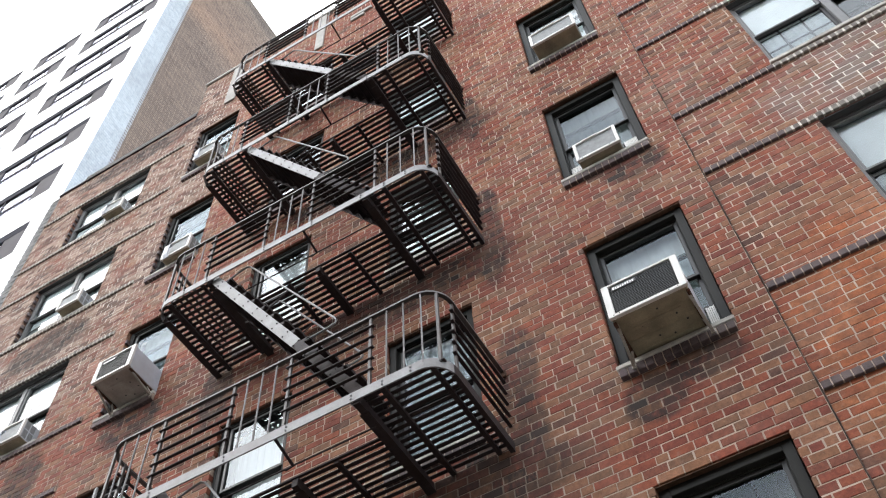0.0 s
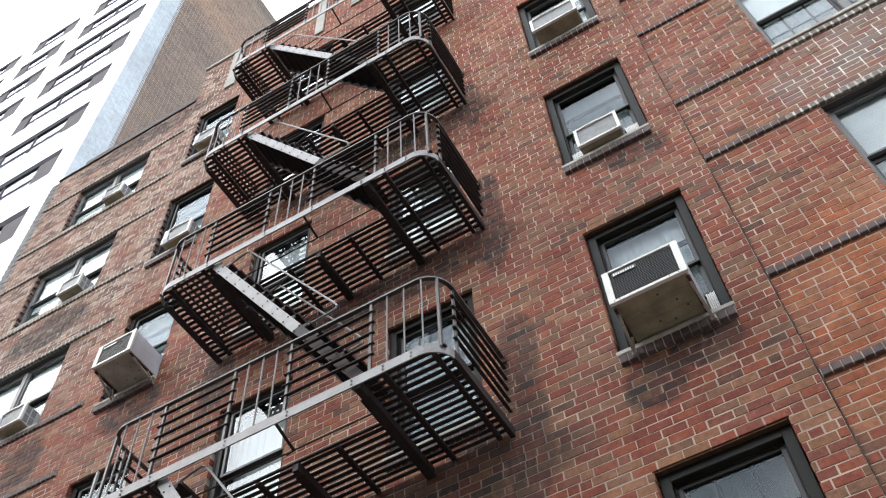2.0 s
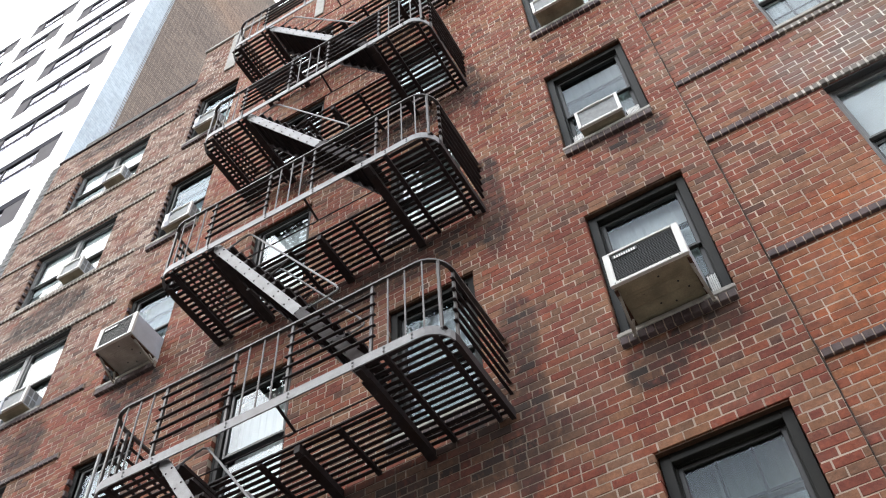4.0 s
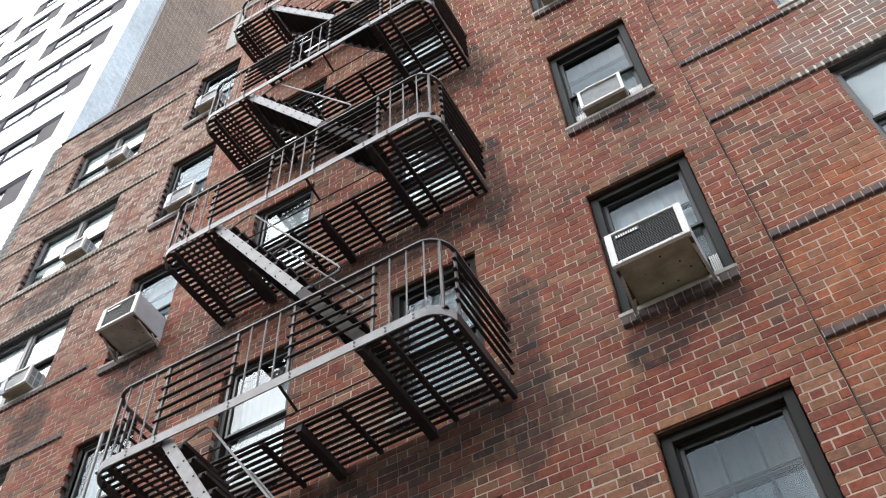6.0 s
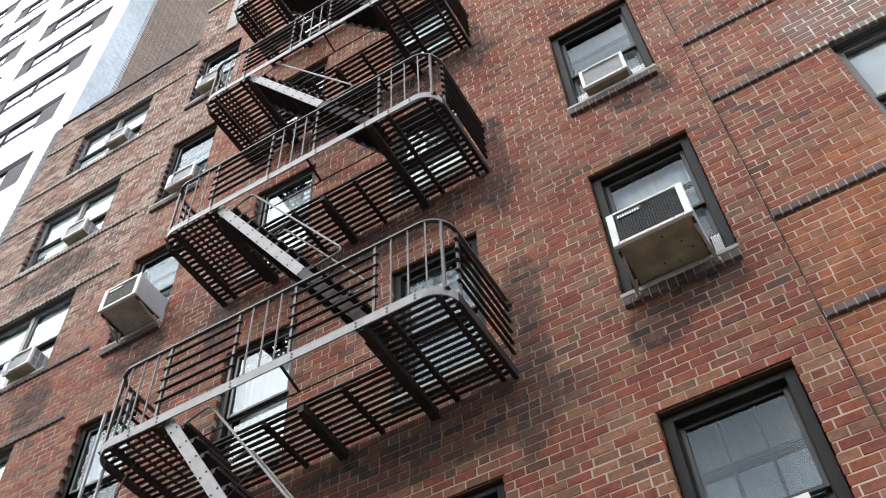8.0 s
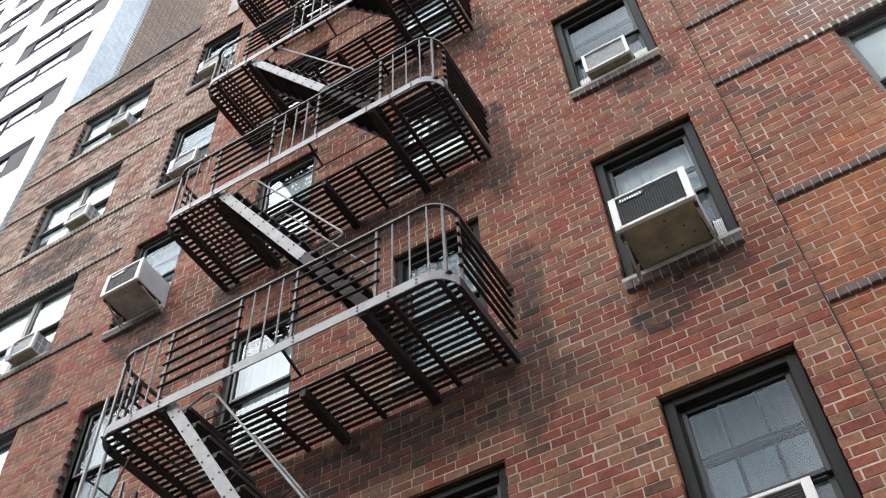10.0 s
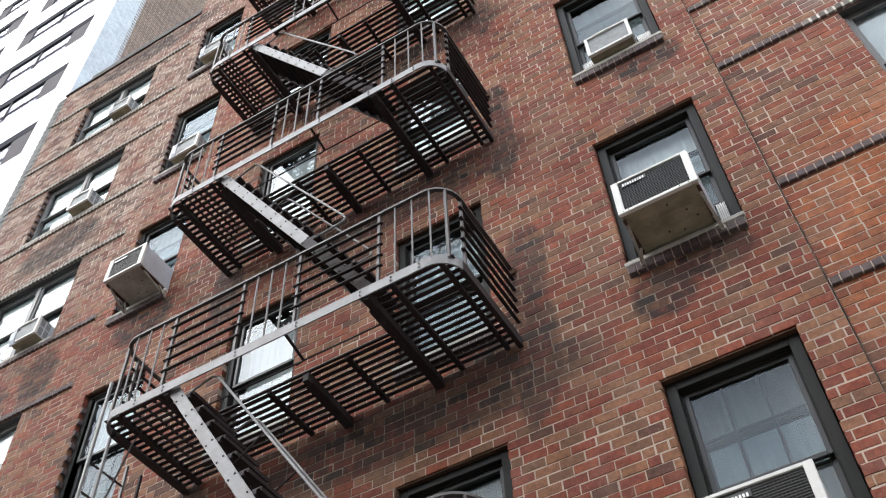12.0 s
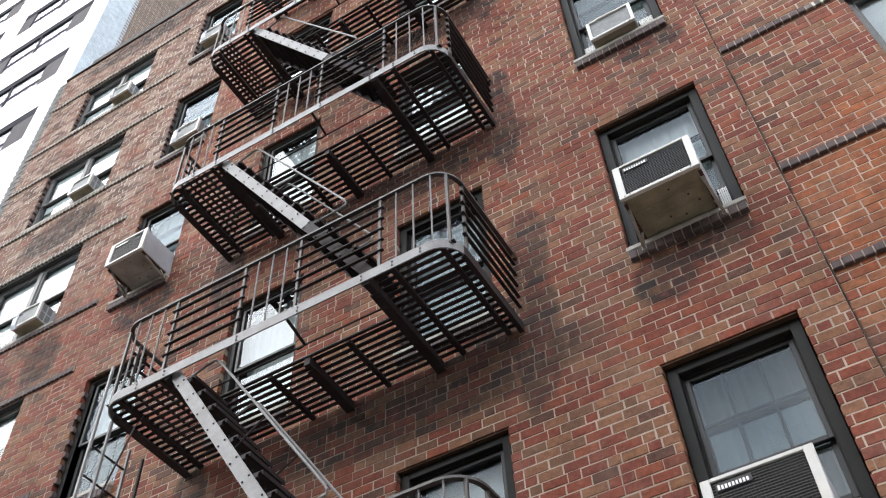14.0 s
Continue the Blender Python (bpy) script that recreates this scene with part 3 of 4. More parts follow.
def ring(bm, x0, x1, z0, z1, y0, y1, t, bottom=None, bevel=0.004):
    """A rectangular frame of bars t wide."""
    bt = t if bottom is None else bottom
    box(bm, x0, x0 + t, y0, y1, z0, z1, bevel)
    box(bm, x1 - t, x1, y0, y1, z0, z1, bevel)
    box(bm, x0 + t, x1 - t, y0, y1, z1 - t, z1, bevel)
    box(bm, x0 + t, x1 - t, y0, y1, z0, z0 + bt, bevel)
    return bm


def sash(name, parent, x0, x1, z0, z1, y, mat, muntins=True, pane_mat=None, t=0.05):
    ob = part(name, ring(bmesh.new(), x0, x1, z0, z1, y, y + 0.04, t), mat, parent)
    glass = part("pane", sheet(x0 + t - 0.002, x1 - t + 0.002, y + 0.02, z0 + t - 0.002, z1 - t + 0.002), pane_mat or GLASS, ob)
    glass.visible_shadow = False
    if muntins:
        bm = bmesh.new()
        for i in (1, 2):
            x = x0 + (x1 - x0) * i / 3
            box(bm, x - 0.011, x + 0.011, y + 0.026, y + 0.036, z0 + t - 0.001, z1 - t + 0.001)
        zm = (z0 + z1) / 2
        box(bm, x0 + t - 0.001, x1 - t + 0.001, y + 0.0265, y + 0.0355, zm - 0.011, zm + 0.011)
        part("muntins", bm, SASH, ob, "thin muntin grid behind the glass")
    return ob


def sash_window(name, w, h, lower_raised, glass=None, deep=0.11, bars=True, inset=0.03, face=0.06, left=0.0):
    """A single hung window set back in a brick opening: frame, two sashes, sill of stone on header bricks. Its origin is the opening's lower left corner."""
    win = thing(name, (0, 0, 0), "dark bronze sash window with a stone sill", "window", kind="structure")
    frame_bm = ring(bmesh.new(), 0.004, w - 0.004, 0.0, h - 0.004, deep, deep + 0.18, face, 0.06)
    ring(frame_bm, face + 0.004, w - face - 0.004, 0.06, h - face - 0.004, deep + inset - 0.012, deep + 0.17, 0.016, 0.01, 0.002)
    if left:
        box(frame_bm, face + 0.002, face + left, deep + 0.006, deep + 0.16, 0.061, h - face - 0.006, 0.004)
    part("window_frame", frame_bm, FRAME, win)
    part("lintel", boxed(0.004, w - 0.004, 0.010, deep - 0.003, h - 0.012, h - 0.002), RUST, win, "rusty steel lintel edge")
    mid, side = h * 0.47, face + 0.018
    sash("upper_sash", win, side + left, w - side, mid, h - side, deep + inset, SASH, bars and lower_raised > 0, glass, 0.036)
    sash("lower_sash", win, side + left, w - side, 0.062 + lower_raised, mid + 0.05 + lower_raised, deep + inset + 0.045, SASH, bars, glass, 0.042)
    sill = part("window_sill", boxed(-0.012, w + 0.012, -0.055, deep - 0.004, -0.052, -0.002, bevel=0.007), STONE, win, "grey stone sill slab")
    n = 13
    for i in range(n):
        part("brick", SILL_BRICK, None, sill, loc=(0.0 + (i + 0.5) * w / n, 0.0, -0.142))
    part("mortar_bed", boxed(0.0, w, -0.042, 0.08, -0.138, -0.054), MORTAR, sill)
    room(win, w, h)
    return win


def pair_window(name, w, h, street_side):
    """Two sash windows side by side with a broad mullion."""
    win = thing(name, (0, 0, 0), "grey paired sash window with a pale sill", "window", kind="structure")
    bm = ring(bmesh.new(), 0.004, w - 0.004, 0.0, h - 0.004, 0.075, 0.22, 0.036, 0.05)
    box(bm, w / 2 - 0.04, w / 2 + 0.04, 0.071, 0.219, 0.05, h - 0.041, 0.004)
    part("window_frame", bm, GREY_FRAME, win)
    for x0, x1 in ((0.038, w / 2 - 0.042), (w / 2 + 0.042, w - 0.038)):
        sash("upper_sash", win, x0, x1, h * 0.48, h - 0.042, 0.088, GREY_FRAME, False, GLASS, 0.030)
        sash("lower_sash", win, x0, x1, 0.052, h * 0.48 + 0.04, 0.130, SASH, street_side, GLASS, 0.034)
    part("lintel", boxed(-0.01, w + 0.01, 0.004, 0.072, h - 0.016, h - 0.002), COPING, win, "dark steel lintel")
    part("window_sill", boxed(-0.02, w + 0.02, -0.028, 0.072, -0.054, -0.002, bevel=0.006), STONE, win, "pale stone sill slab")
    room(win, w, h)
    return win


number = 0
# glass, lower sash raised by, muntins; the first window of a column, then those above it
KINDS = {"r": ((GLASS, 0.37, True), (GLASS, 0.37, False)), "mr": ((COATED, 0.0, False), (COATED, 0.0, False), (BRIGHT_GLASS, 0.0, False)),
         "ml": ((SKY_GLASS, 0.0, False), (SKY_GLASS, 0.0, False)), "c": ((COATED, 0.0, False), (COATED, 0.0, True), (COATED, 0.37, False))}
SHAPES = {"r": dict(deep=0.06, inset=0.065, face=0.08), "mr": dict(deep=0.05, inset=0.055, face=0.075),
          "ml": dict(deep=0.045, inset=0.02, face=0.032, left=0.055), "c": dict(deep=0.055, inset=0.03, face=0.05, left=0.02)}
for col in COLUMNS:
    x0, x1, z0, z1 = opening(col, 0)
    shape = SHAPES[col]
    above = None
    for k in LEVELS:
        number += 1
        pane_kind, raised, grid = KINDS[col][min(k, len(KINDS[col]) - 1)]
        if k < len(KINDS[col]):
            above = sash_window("window_%d" % number, x1 - x0, z1 - z0, raised, pane_kind, bars=grid, **shape)
            above.matrix_basis = pose(x0, 0, z0 + FLOOR * k)
        else:
            copy_thing(above, pose(x0, 0, z0 + FLOOR * k)).name = "window_%d" % number
for rects in (LEFT_WING, RIGHT_WING):
    for x0, x1, z0, z1 in rects:
        number += 1
        w3 = pair_window("window_%d" % number, x1 - x0, z1 - z0, rects is RIGHT_WING)
        w3.matrix_basis = pose(x0, WING_Y, z0)


def blind(x0, x1, z0, z1, y=0.27, mat=BLIND, label="white roller blind behind the glass, also used for mirrored sky", wavy=0.0):
    bm = bmesh.new()
    n = max(8, int((x1 - x0) / 0.03))
    cols = []
    for i in range(n + 1):
        x = x0 + (x1 - x0) * i / n
        d = wavy * math.sin(i * 1.9) + wavy * 0.6 * math.sin(i * 0.83 + 1)
        cols.append([bm.verts.new((x - x0, d + e, z)) for e in (0.0, 0.006) for z in (0, z1 - z0)])
    for a, b in zip(cols, cols[1:]):
        bm.faces.new((a[0], b[0], b[1], a[1]))
        bm.faces.new((a[2], a[3], b[3], b[2]))
        bm.faces.new((a[1], b[1], b[3], a[3]))
        bm.faces.new((a[0], a[2], b[2], b[0]))
    ob = new("window_blind" if not wavy else "curtain", mesh_of("blind", bm, mat))
    ob.location = (x0, y, z0)
    return tagged(ob, label, "blind" if not wavy else "curtain")


def span(col, k):
    x0, x1, z0, z1 = opening(col, k)
    return x0 + 0.1, x1 - 0.1, z0 + 0.07, z1 - 0.1


def hang(col, k, share0, share1, **more):
    a, b, c, d = span(col, k)
    more.setdefault("y", 0.262)
    return blind(a, b, c + (d - c) * share0, c + (d - c) * share1 + (0.3 if share1 == 1.0 else 0.0), **more)


PALE_DRAPE = dict(mat=DRAPE, wavy=0.006, label="pale blue-grey curtain across the window, also used for mirrored sky")
GREY_DRAPE = dict(mat=SHEER, wavy=0.008, label="grey sheer curtain drawn across the window")
WHITE_DRAPE = dict(mat=BLIND, wavy=0.008, label="white curtain in soft folds, also used for mirrored sky")
hang("r", 0, 0.0, 1.0, **GREY_DRAPE)
hang("r", 1, 0.60, 1.0, **WHITE_DRAPE)
hang("r", 1, 0.0, 0.595, **GREY_DRAPE)
hang("r", 2, 0.30, 1.0, **GREY_DRAPE)
hang("r", 2, 0.0, 0.295)
hang("r", 3, 0.0, 1.0)
hang("mr", 0, 0.78, 1.0)
hang("mr", 1, 0.0, 1.0, **{**PALE_DRAPE, "y": 0.22})
hang("mr", 2, 0.55, 1.0, **GREY_DRAPE)
# white blinds of mr 2 to 4 stand in for bright mirrored sky
hang("mr", 2, 0.0, 0.545, y=0.22)
hang("mr", 3, 0.0, 1.0, y=0.22)
hang("mr", 4, 0.0, 1.0, y=0.22)
hang("ml", 0, 0.0, 1.0, **PALE_DRAPE)
hang("ml", 1, 0.0, 1.0, **WHITE_DRAPE)
hang("ml", 2, 0.0, 1.0, **{**WHITE_DRAPE, "y": 0.20})
hang("ml", 3, 0.0, 0.55, **GREY_DRAPE)
hang("c", 0, 0.0, 1.0, **WHITE_DRAPE)
# upper white cloth stands in for sky mirrored in the pane
hang("c", 1, 0.50, 1.0, **{**WHITE_DRAPE, "y": 0.20})
hang("c", 1, 0.0, 0.495, **GREY_DRAPE)
hang("c", 2, 0.58, 1.0, **PALE_DRAPE)
hang("c", 2, 0.0, 0.578, **GREY_DRAPE)
# blue-grey cloth stands in for the cloudy sky this pane mirrors
hang("c", 3, 0.0, 1.0, **PALE_DRAPE)
# white cloth added in place of a bright sky reflection
hang("c", 4, 0.2, 1.0, **WHITE_DRAPE)
for i, (x0, x1, z0, z1) in enumerate(LEFT_WING):
    m, split = (x0 + x1) / 2, z0 + (z1 - z0) * (0.47, 0.42, 0.40, 0.36, 0.32)[i]
    blind(x0 + 0.06, m - 0.06, split, z1 + 0.2, y=0.178)
    blind(x0 + 0.06, m - 0.06, z0 + 0.05, split - 0.01, y=0.190, **GREY_DRAPE)
    low = z0 + (z1 - z0) * (0.62, 0.68, 0.70, 0.55, 0.5)[i]
    blind(m + 0.06, x1 - 0.06, low, z1 + 0.2, y=0.178)
    blind(m + 0.06, x1 - 0.06, z0 + 0.05, low - 0.01, y=0.190, **GREY_DRAPE)
for i, (x0, x1, z0, z1) in enumerate(RIGHT_WING):
    m = (x0 + x1) / 2
    blind(x0 + 0.06, m - 0.06, z0 + (z1 - z0) * 0.46, z1 + 0.2, y=0.178)
    blind(x0 + 0.06, m - 0.06, z0 + 0.05, z0 + (z1 - z0) * 0.455, y=0.190, **PALE_DRAPE)
    blind(m + 0.06, x1 - 0.06, z0 + (z1 - z0) * 0.62, z1 + 0.2, y=0.178)


# ---- air conditioners ----
def air_conditioner(x0, x1, front, z, h, style, label, tip=1.5, shell=None):
    """A unit that stands on the sill and sticks out to y = front. Origin: middle of its rear lower edge."""
    w = x1 - x0
    d = 0.16 - front
    ac = thing("air_conditioner", ((x0 + x1) / 2, 0.16, z), label, "air conditioner", "window air conditioners", turn=(-tip, 0, 0))
    hw = w / 2
    case_bm = boxed(-hw + 0.012, hw - 0.012, -d + 0.03, 0.0, 0.0, h - 0.008, bevel=0.008)
    for y in (-d * 0.35, -d * 0.72):
        box(case_bm, -hw * 0.62, hw * 0.62, y - 0.012, y + 0.012, -0.006, 0.002, 0.002)
    if style == "boxy":
        for y in (-d * 0.30, -d * 0.55, -d * 0.78):
            box(case_bm, -hw * 0.94, hw * 0.94, y - 0.003, y + 0.003, -0.004, 0.003)
    case = part("case", case_bm, shell or AC_CASE, ac, "grimy steel casing")
    for sx in (-1, 1):
        xa = sx * (hw - 0.0095)
        part("side_panel", boxed(min(xa, xa - sx * 0.004), max(xa, xa - sx * 0.004), -d + 0.04, -0.02, 0.012, h - 0.02, bevel=0.001), AC_SIDE, case)
        if style != "boxy":
            lou = bmesh.new()
            for r in range(2):
                for c in range(2):
                    box(lou, min(xa, xa + sx * 0.003), max(xa, xa + sx * 0.003), -d + 0.05 + c * d * 0.27, -d + 0.03 + (c + 1) * d * 0.27, 0.03 + r * h * 0.45, 0.01 + (r + 1) * h * 0.45)
            part("side_louvre", lou, AC_GREY, case, "dark louvre field in the side")
    if style == "boxy":
        for sx in (-1, 1):
            rail_bm = boxed(sx * (hw - 0.022) - 0.014, sx * (hw - 0.022) + 0.014, -d + 0.05, -0.215, -0.020, -0.001, bevel=0.003)
            part("base_rail", rail_bm, RUST, case, "rusty rail under the casing")
        holes_bm = bmesh.new()
        for hx, hy in ((-0.6, 0.25), (-0.15, 0.42), (0.2, 0.36), (0.45, 0.62), (-0.4, 0.66), (0.1, 0.80), (0.62, 0.48)):
            bmesh.ops.create_cone(holes_bm, cap_ends=True, segments=10, radius1=0.009, radius2=0.009, depth=0.004, matrix=pose(hx * hw, -d * hy - 0.03, -0.0015))
        tagged(part("drain_holes", holes_bm, AC_DARK, case, "dark drain holes"), kind="stuff")
    t = 0.058 if style == "boxy" else 0.035
    frame_bm = bmesh.new()
    box(frame_bm, -hw, -hw + t, -d, -d + 0.034, 0.0, h, 0.004)
    box(frame_bm, hw - t, hw, -d, -d + 0.034, 0.0, h, 0.004)
    box(frame_bm, -hw + t, hw - t, -d, -d + 0.034, h - 0.026, h, 0.004)
    box(frame_bm, -hw + t, hw - t, -d, -d + 0.034, 0.0, 0.034, 0.004)
    rim = part("front_frame", frame_bm, AC_WHITE, ac, "white enamelled front frame")
    screws = bmesh.new()
    for sx in (-0.86, -0.72, 0.55, 0.78):
        bmesh.ops.create_cone(screws, cap_ends=True, segments=8, radius1=0.006, radius2=0.004, depth=0.004, matrix=pose(sx * hw, -d - 0.001, 0.017, 90))
    part("screws", screws, COPING, rim)
    dark = AC_DARK if style == "boxy" else AC_GREY
    gr = boxed(-hw + t, hw - t, -d + 0.020, -d + 0.028, 0.034, h - 0.026)
    grille = part("grille", gr, dark, ac, "fine mesh grille")
    mesh_bm = bmesh.new()
    panel = style != "boxy"
    nx, nz = (1, 1) if panel else (int((w - 2 * t) / 0.022), int((h - 0.06) / 0.018))
    for i in range(1, nx):
        x = -hw + t + (w - 2 * t) * i / nx
        box(mesh_bm, x - 0.002, x + 0.002, -d + 0.013, -d + 0.02, 0.034, h - 0.026)
    for i in range(1, nz):
        zz = 0.034 + (h - 0.06) * i / nz
        box(mesh_bm, -hw + t, hw - t, -d + 0.011, -d + 0.019, zz - 0.0025, zz + 0.0025)
    part("grille_wire", mesh_bm, dark, grille)
    if style == "boxy":
        plate = part("badge", boxed(-hw + t + 0.025, -hw + t + 0.235, -d + 0.004, -d + 0.011, h - 0.098, h - 0.050, bevel=0.001), AC_DARK, ac, "small badge plate")
        bars = bmesh.new()
        for i in range(9):
            xx = -hw + t + 0.036 + i * 0.021
            tall = 0.032 if i == 0 else 0.026
            box(bars, xx, xx + 0.013, -d + 0.0015, -d + 0.0045, h - 0.092, h - 0.092 + tall)
        part("badge_bars", bars, BADGE, plate, "white bars on the badge")
        for sx in (-1, 1):
            arm = bmesh.new()
            xs = sx * (hw - 0.03)
            sweep(arm, [(xs, -d + 0.08, -0.004), (xs + sx * 0.035, -0.235, -0.135)], 0.012, 0.006)
            sweep(arm, [(xs, -d + 0.36, -0.002), (xs + sx * 0.035, -0.225, -0.105)], 0.010, 0.006)
            box(arm, xs + sx * 0.035 - 0.02, xs + sx * 0.035 + 0.02, -0.236, -0.222, -0.15, -0.10, 0.003)
            part("support_strut", arm, STEEL, ac, "galvanised support strut")
    else:
        box_lip = boxed(-hw * 0.55, hw * 0.2, -d - 0.006, -d, h - 0.022, h - 0.004, bevel=0.002)
        part("louvre_lip", box_lip, AC_WHITE, ac)
        if style == "flap":
            fl = bar([(-hw * 0.35, -d - 0.02, h * 0.55), (-hw * 0.36, -d - 0.055, h * 0.5), (-hw * 0.38, -d - 0.065, h * 0.25), (-hw * 0.40, -d - 0.05, -0.04), (-hw * 0.40, -d - 0.02, -0.10)], 0.045, 0.012)
            bmesh.ops.bevel(fl, geom=fl.edges[:], offset=0.004, segments=1, affect="EDGES")
            part("drain_flap", fl, AC_SIDE, ac, "pale curved flap hanging at the front")
    return ac


def filler(x0, x1, z0, z1):
    """Accordion panel between a unit and the window frame."""
    bm = bmesh.new()
    n = max(3, int((x1 - x0) / 0.014))
    for i in range(n):
        a = x0 + (x1 - x0) * i / n
        box(bm, a, a + (x1 - x0) / n * 0.8, 0.128 + 0.006 * (i % 2), 0.136 + 0.006 * (i % 2), z0, z1)
    ob = new("filler_panel", mesh_of("filler_panel", bm, AC_WHITE))
    return tagged(ob, "white accordion panel beside the air conditioner", "filler panel")


BOXY_AC = "large white-framed air conditioner with a black grille"
PLAIN_AC = "white window air conditioner with a grey grille"
SILL_TOP = SILL + 0.14
air_conditioner(0.145, 0.80, -0.50, SILL_TOP + 0.006, 0.415, "boxy", BOXY_AC)
air_conditioner(0.125, 0.785, -0.48, SILL_TOP - FLOOR + 0.006, 0.415, "boxy", BOXY_AC)
air_conditioner(-6.03, -5.45, -0.50, SILL_TOP + FLOOR + 0.006, 0.40, "boxy", "large boxy air conditioner with pale side panels on struts", shell=AC_PALE)
air_conditioner(0.235, 0.73, -0.16, SILL_TOP + FLOOR + 0.006, 0.37, "plain", PLAIN_AC)
air_conditioner(0.16, 0.80, -0.27, SILL_TOP + 2 * FLOOR + 0.006, 0.38, "plain", PLAIN_AC)
air_conditioner(-6.00, -5.50, -0.17, SILL_TOP + 2 * FLOOR + 0.006, 0.36, "flap", PLAIN_AC)
air_conditioner(-6.02, -5.56, -0.20, SILL_TOP + 3 * FLOOR + 0.006, 0.36, "flap", PLAIN_AC)
air_conditioner(-8.00, -7.58, -0.15, 8.03, 0.30, "flap", PLAIN_AC)
air_conditioner(-8.08, -7.62, -0.16, 10.97, 0.33, "flap", PLAIN_AC)
air_conditioner(-8.12, -7.68, -0.15, 13.94, 0.32, "plain", PLAIN_AC)
air_conditioner(-8.10, -7.66, -0.15, 16.73, 0.32, "flap", PLAIN_AC)
for k, a, b, hh in ((0, 0.125, 0.785, 0.40), (1, 0.145, 0.80, 0.40), (2, 0.235, 0.73, 0.42), (3, 0.16, 0.80, 0.42)):
    z = SILL_TOP + FLOOR * (k - 1)
    filler(b + 0.005, 0.888, z + 0.065, z + hh)
    if a > 0.2:
        filler(0.092, a - 0.005, z + 0.065, z + hh)


# ---- fire escape ----
X0, X1, YF, R = -4.47, -0.99, -1.14, 0.22      # ends, front and corner radius of the platforms
WALK_Y, STAIR_A, STAIR_B = -0.62, -3.70, -1.76
RAILS = (0.28, 0.41, 0.545, 0.68, 0.82)
TOP = 0.95
shared = {}


def once(key, make, mat):
    if key not in shared:
        shared[key] = mesh_of(key.split("/")[0], make(), mat)
    return shared[key]


fire_escape = thing("fire_escape", (0, 0, 0), "iron fire escape in lit and shaded tones, bolted to the brick front", "fire escape")


def ushape(z, inset=0.0, y_end=-0.004):
    """Line round a platform: along one end, round the corners, to the wall again."""
    a, b, f = X0 + inset, X1 - inset, YF + inset
    return [(b, y_end, z)] + arc(b - R, f + R, z, R, 0, -90) + arc(a + R, f + R, z, R, -90, -180) + [(a, y_end, z)]


def front_line(z, inset=0.0):
    return [p for p in ushape(z, inset) if p[1] < YF + inset + R - 0.02]


def end_line(z, right, inset=0.0):
    a, b, f = X0 + inset, X1 - inset, YF + inset
    x = b if right else a
    s = -R if right else R
    a0 = (0, -14) if right else (180, 194)
    return [(x, -0.004, z), (x, -0.5, z)] + arc(x + s, f + R, z, R, *a0, 2)


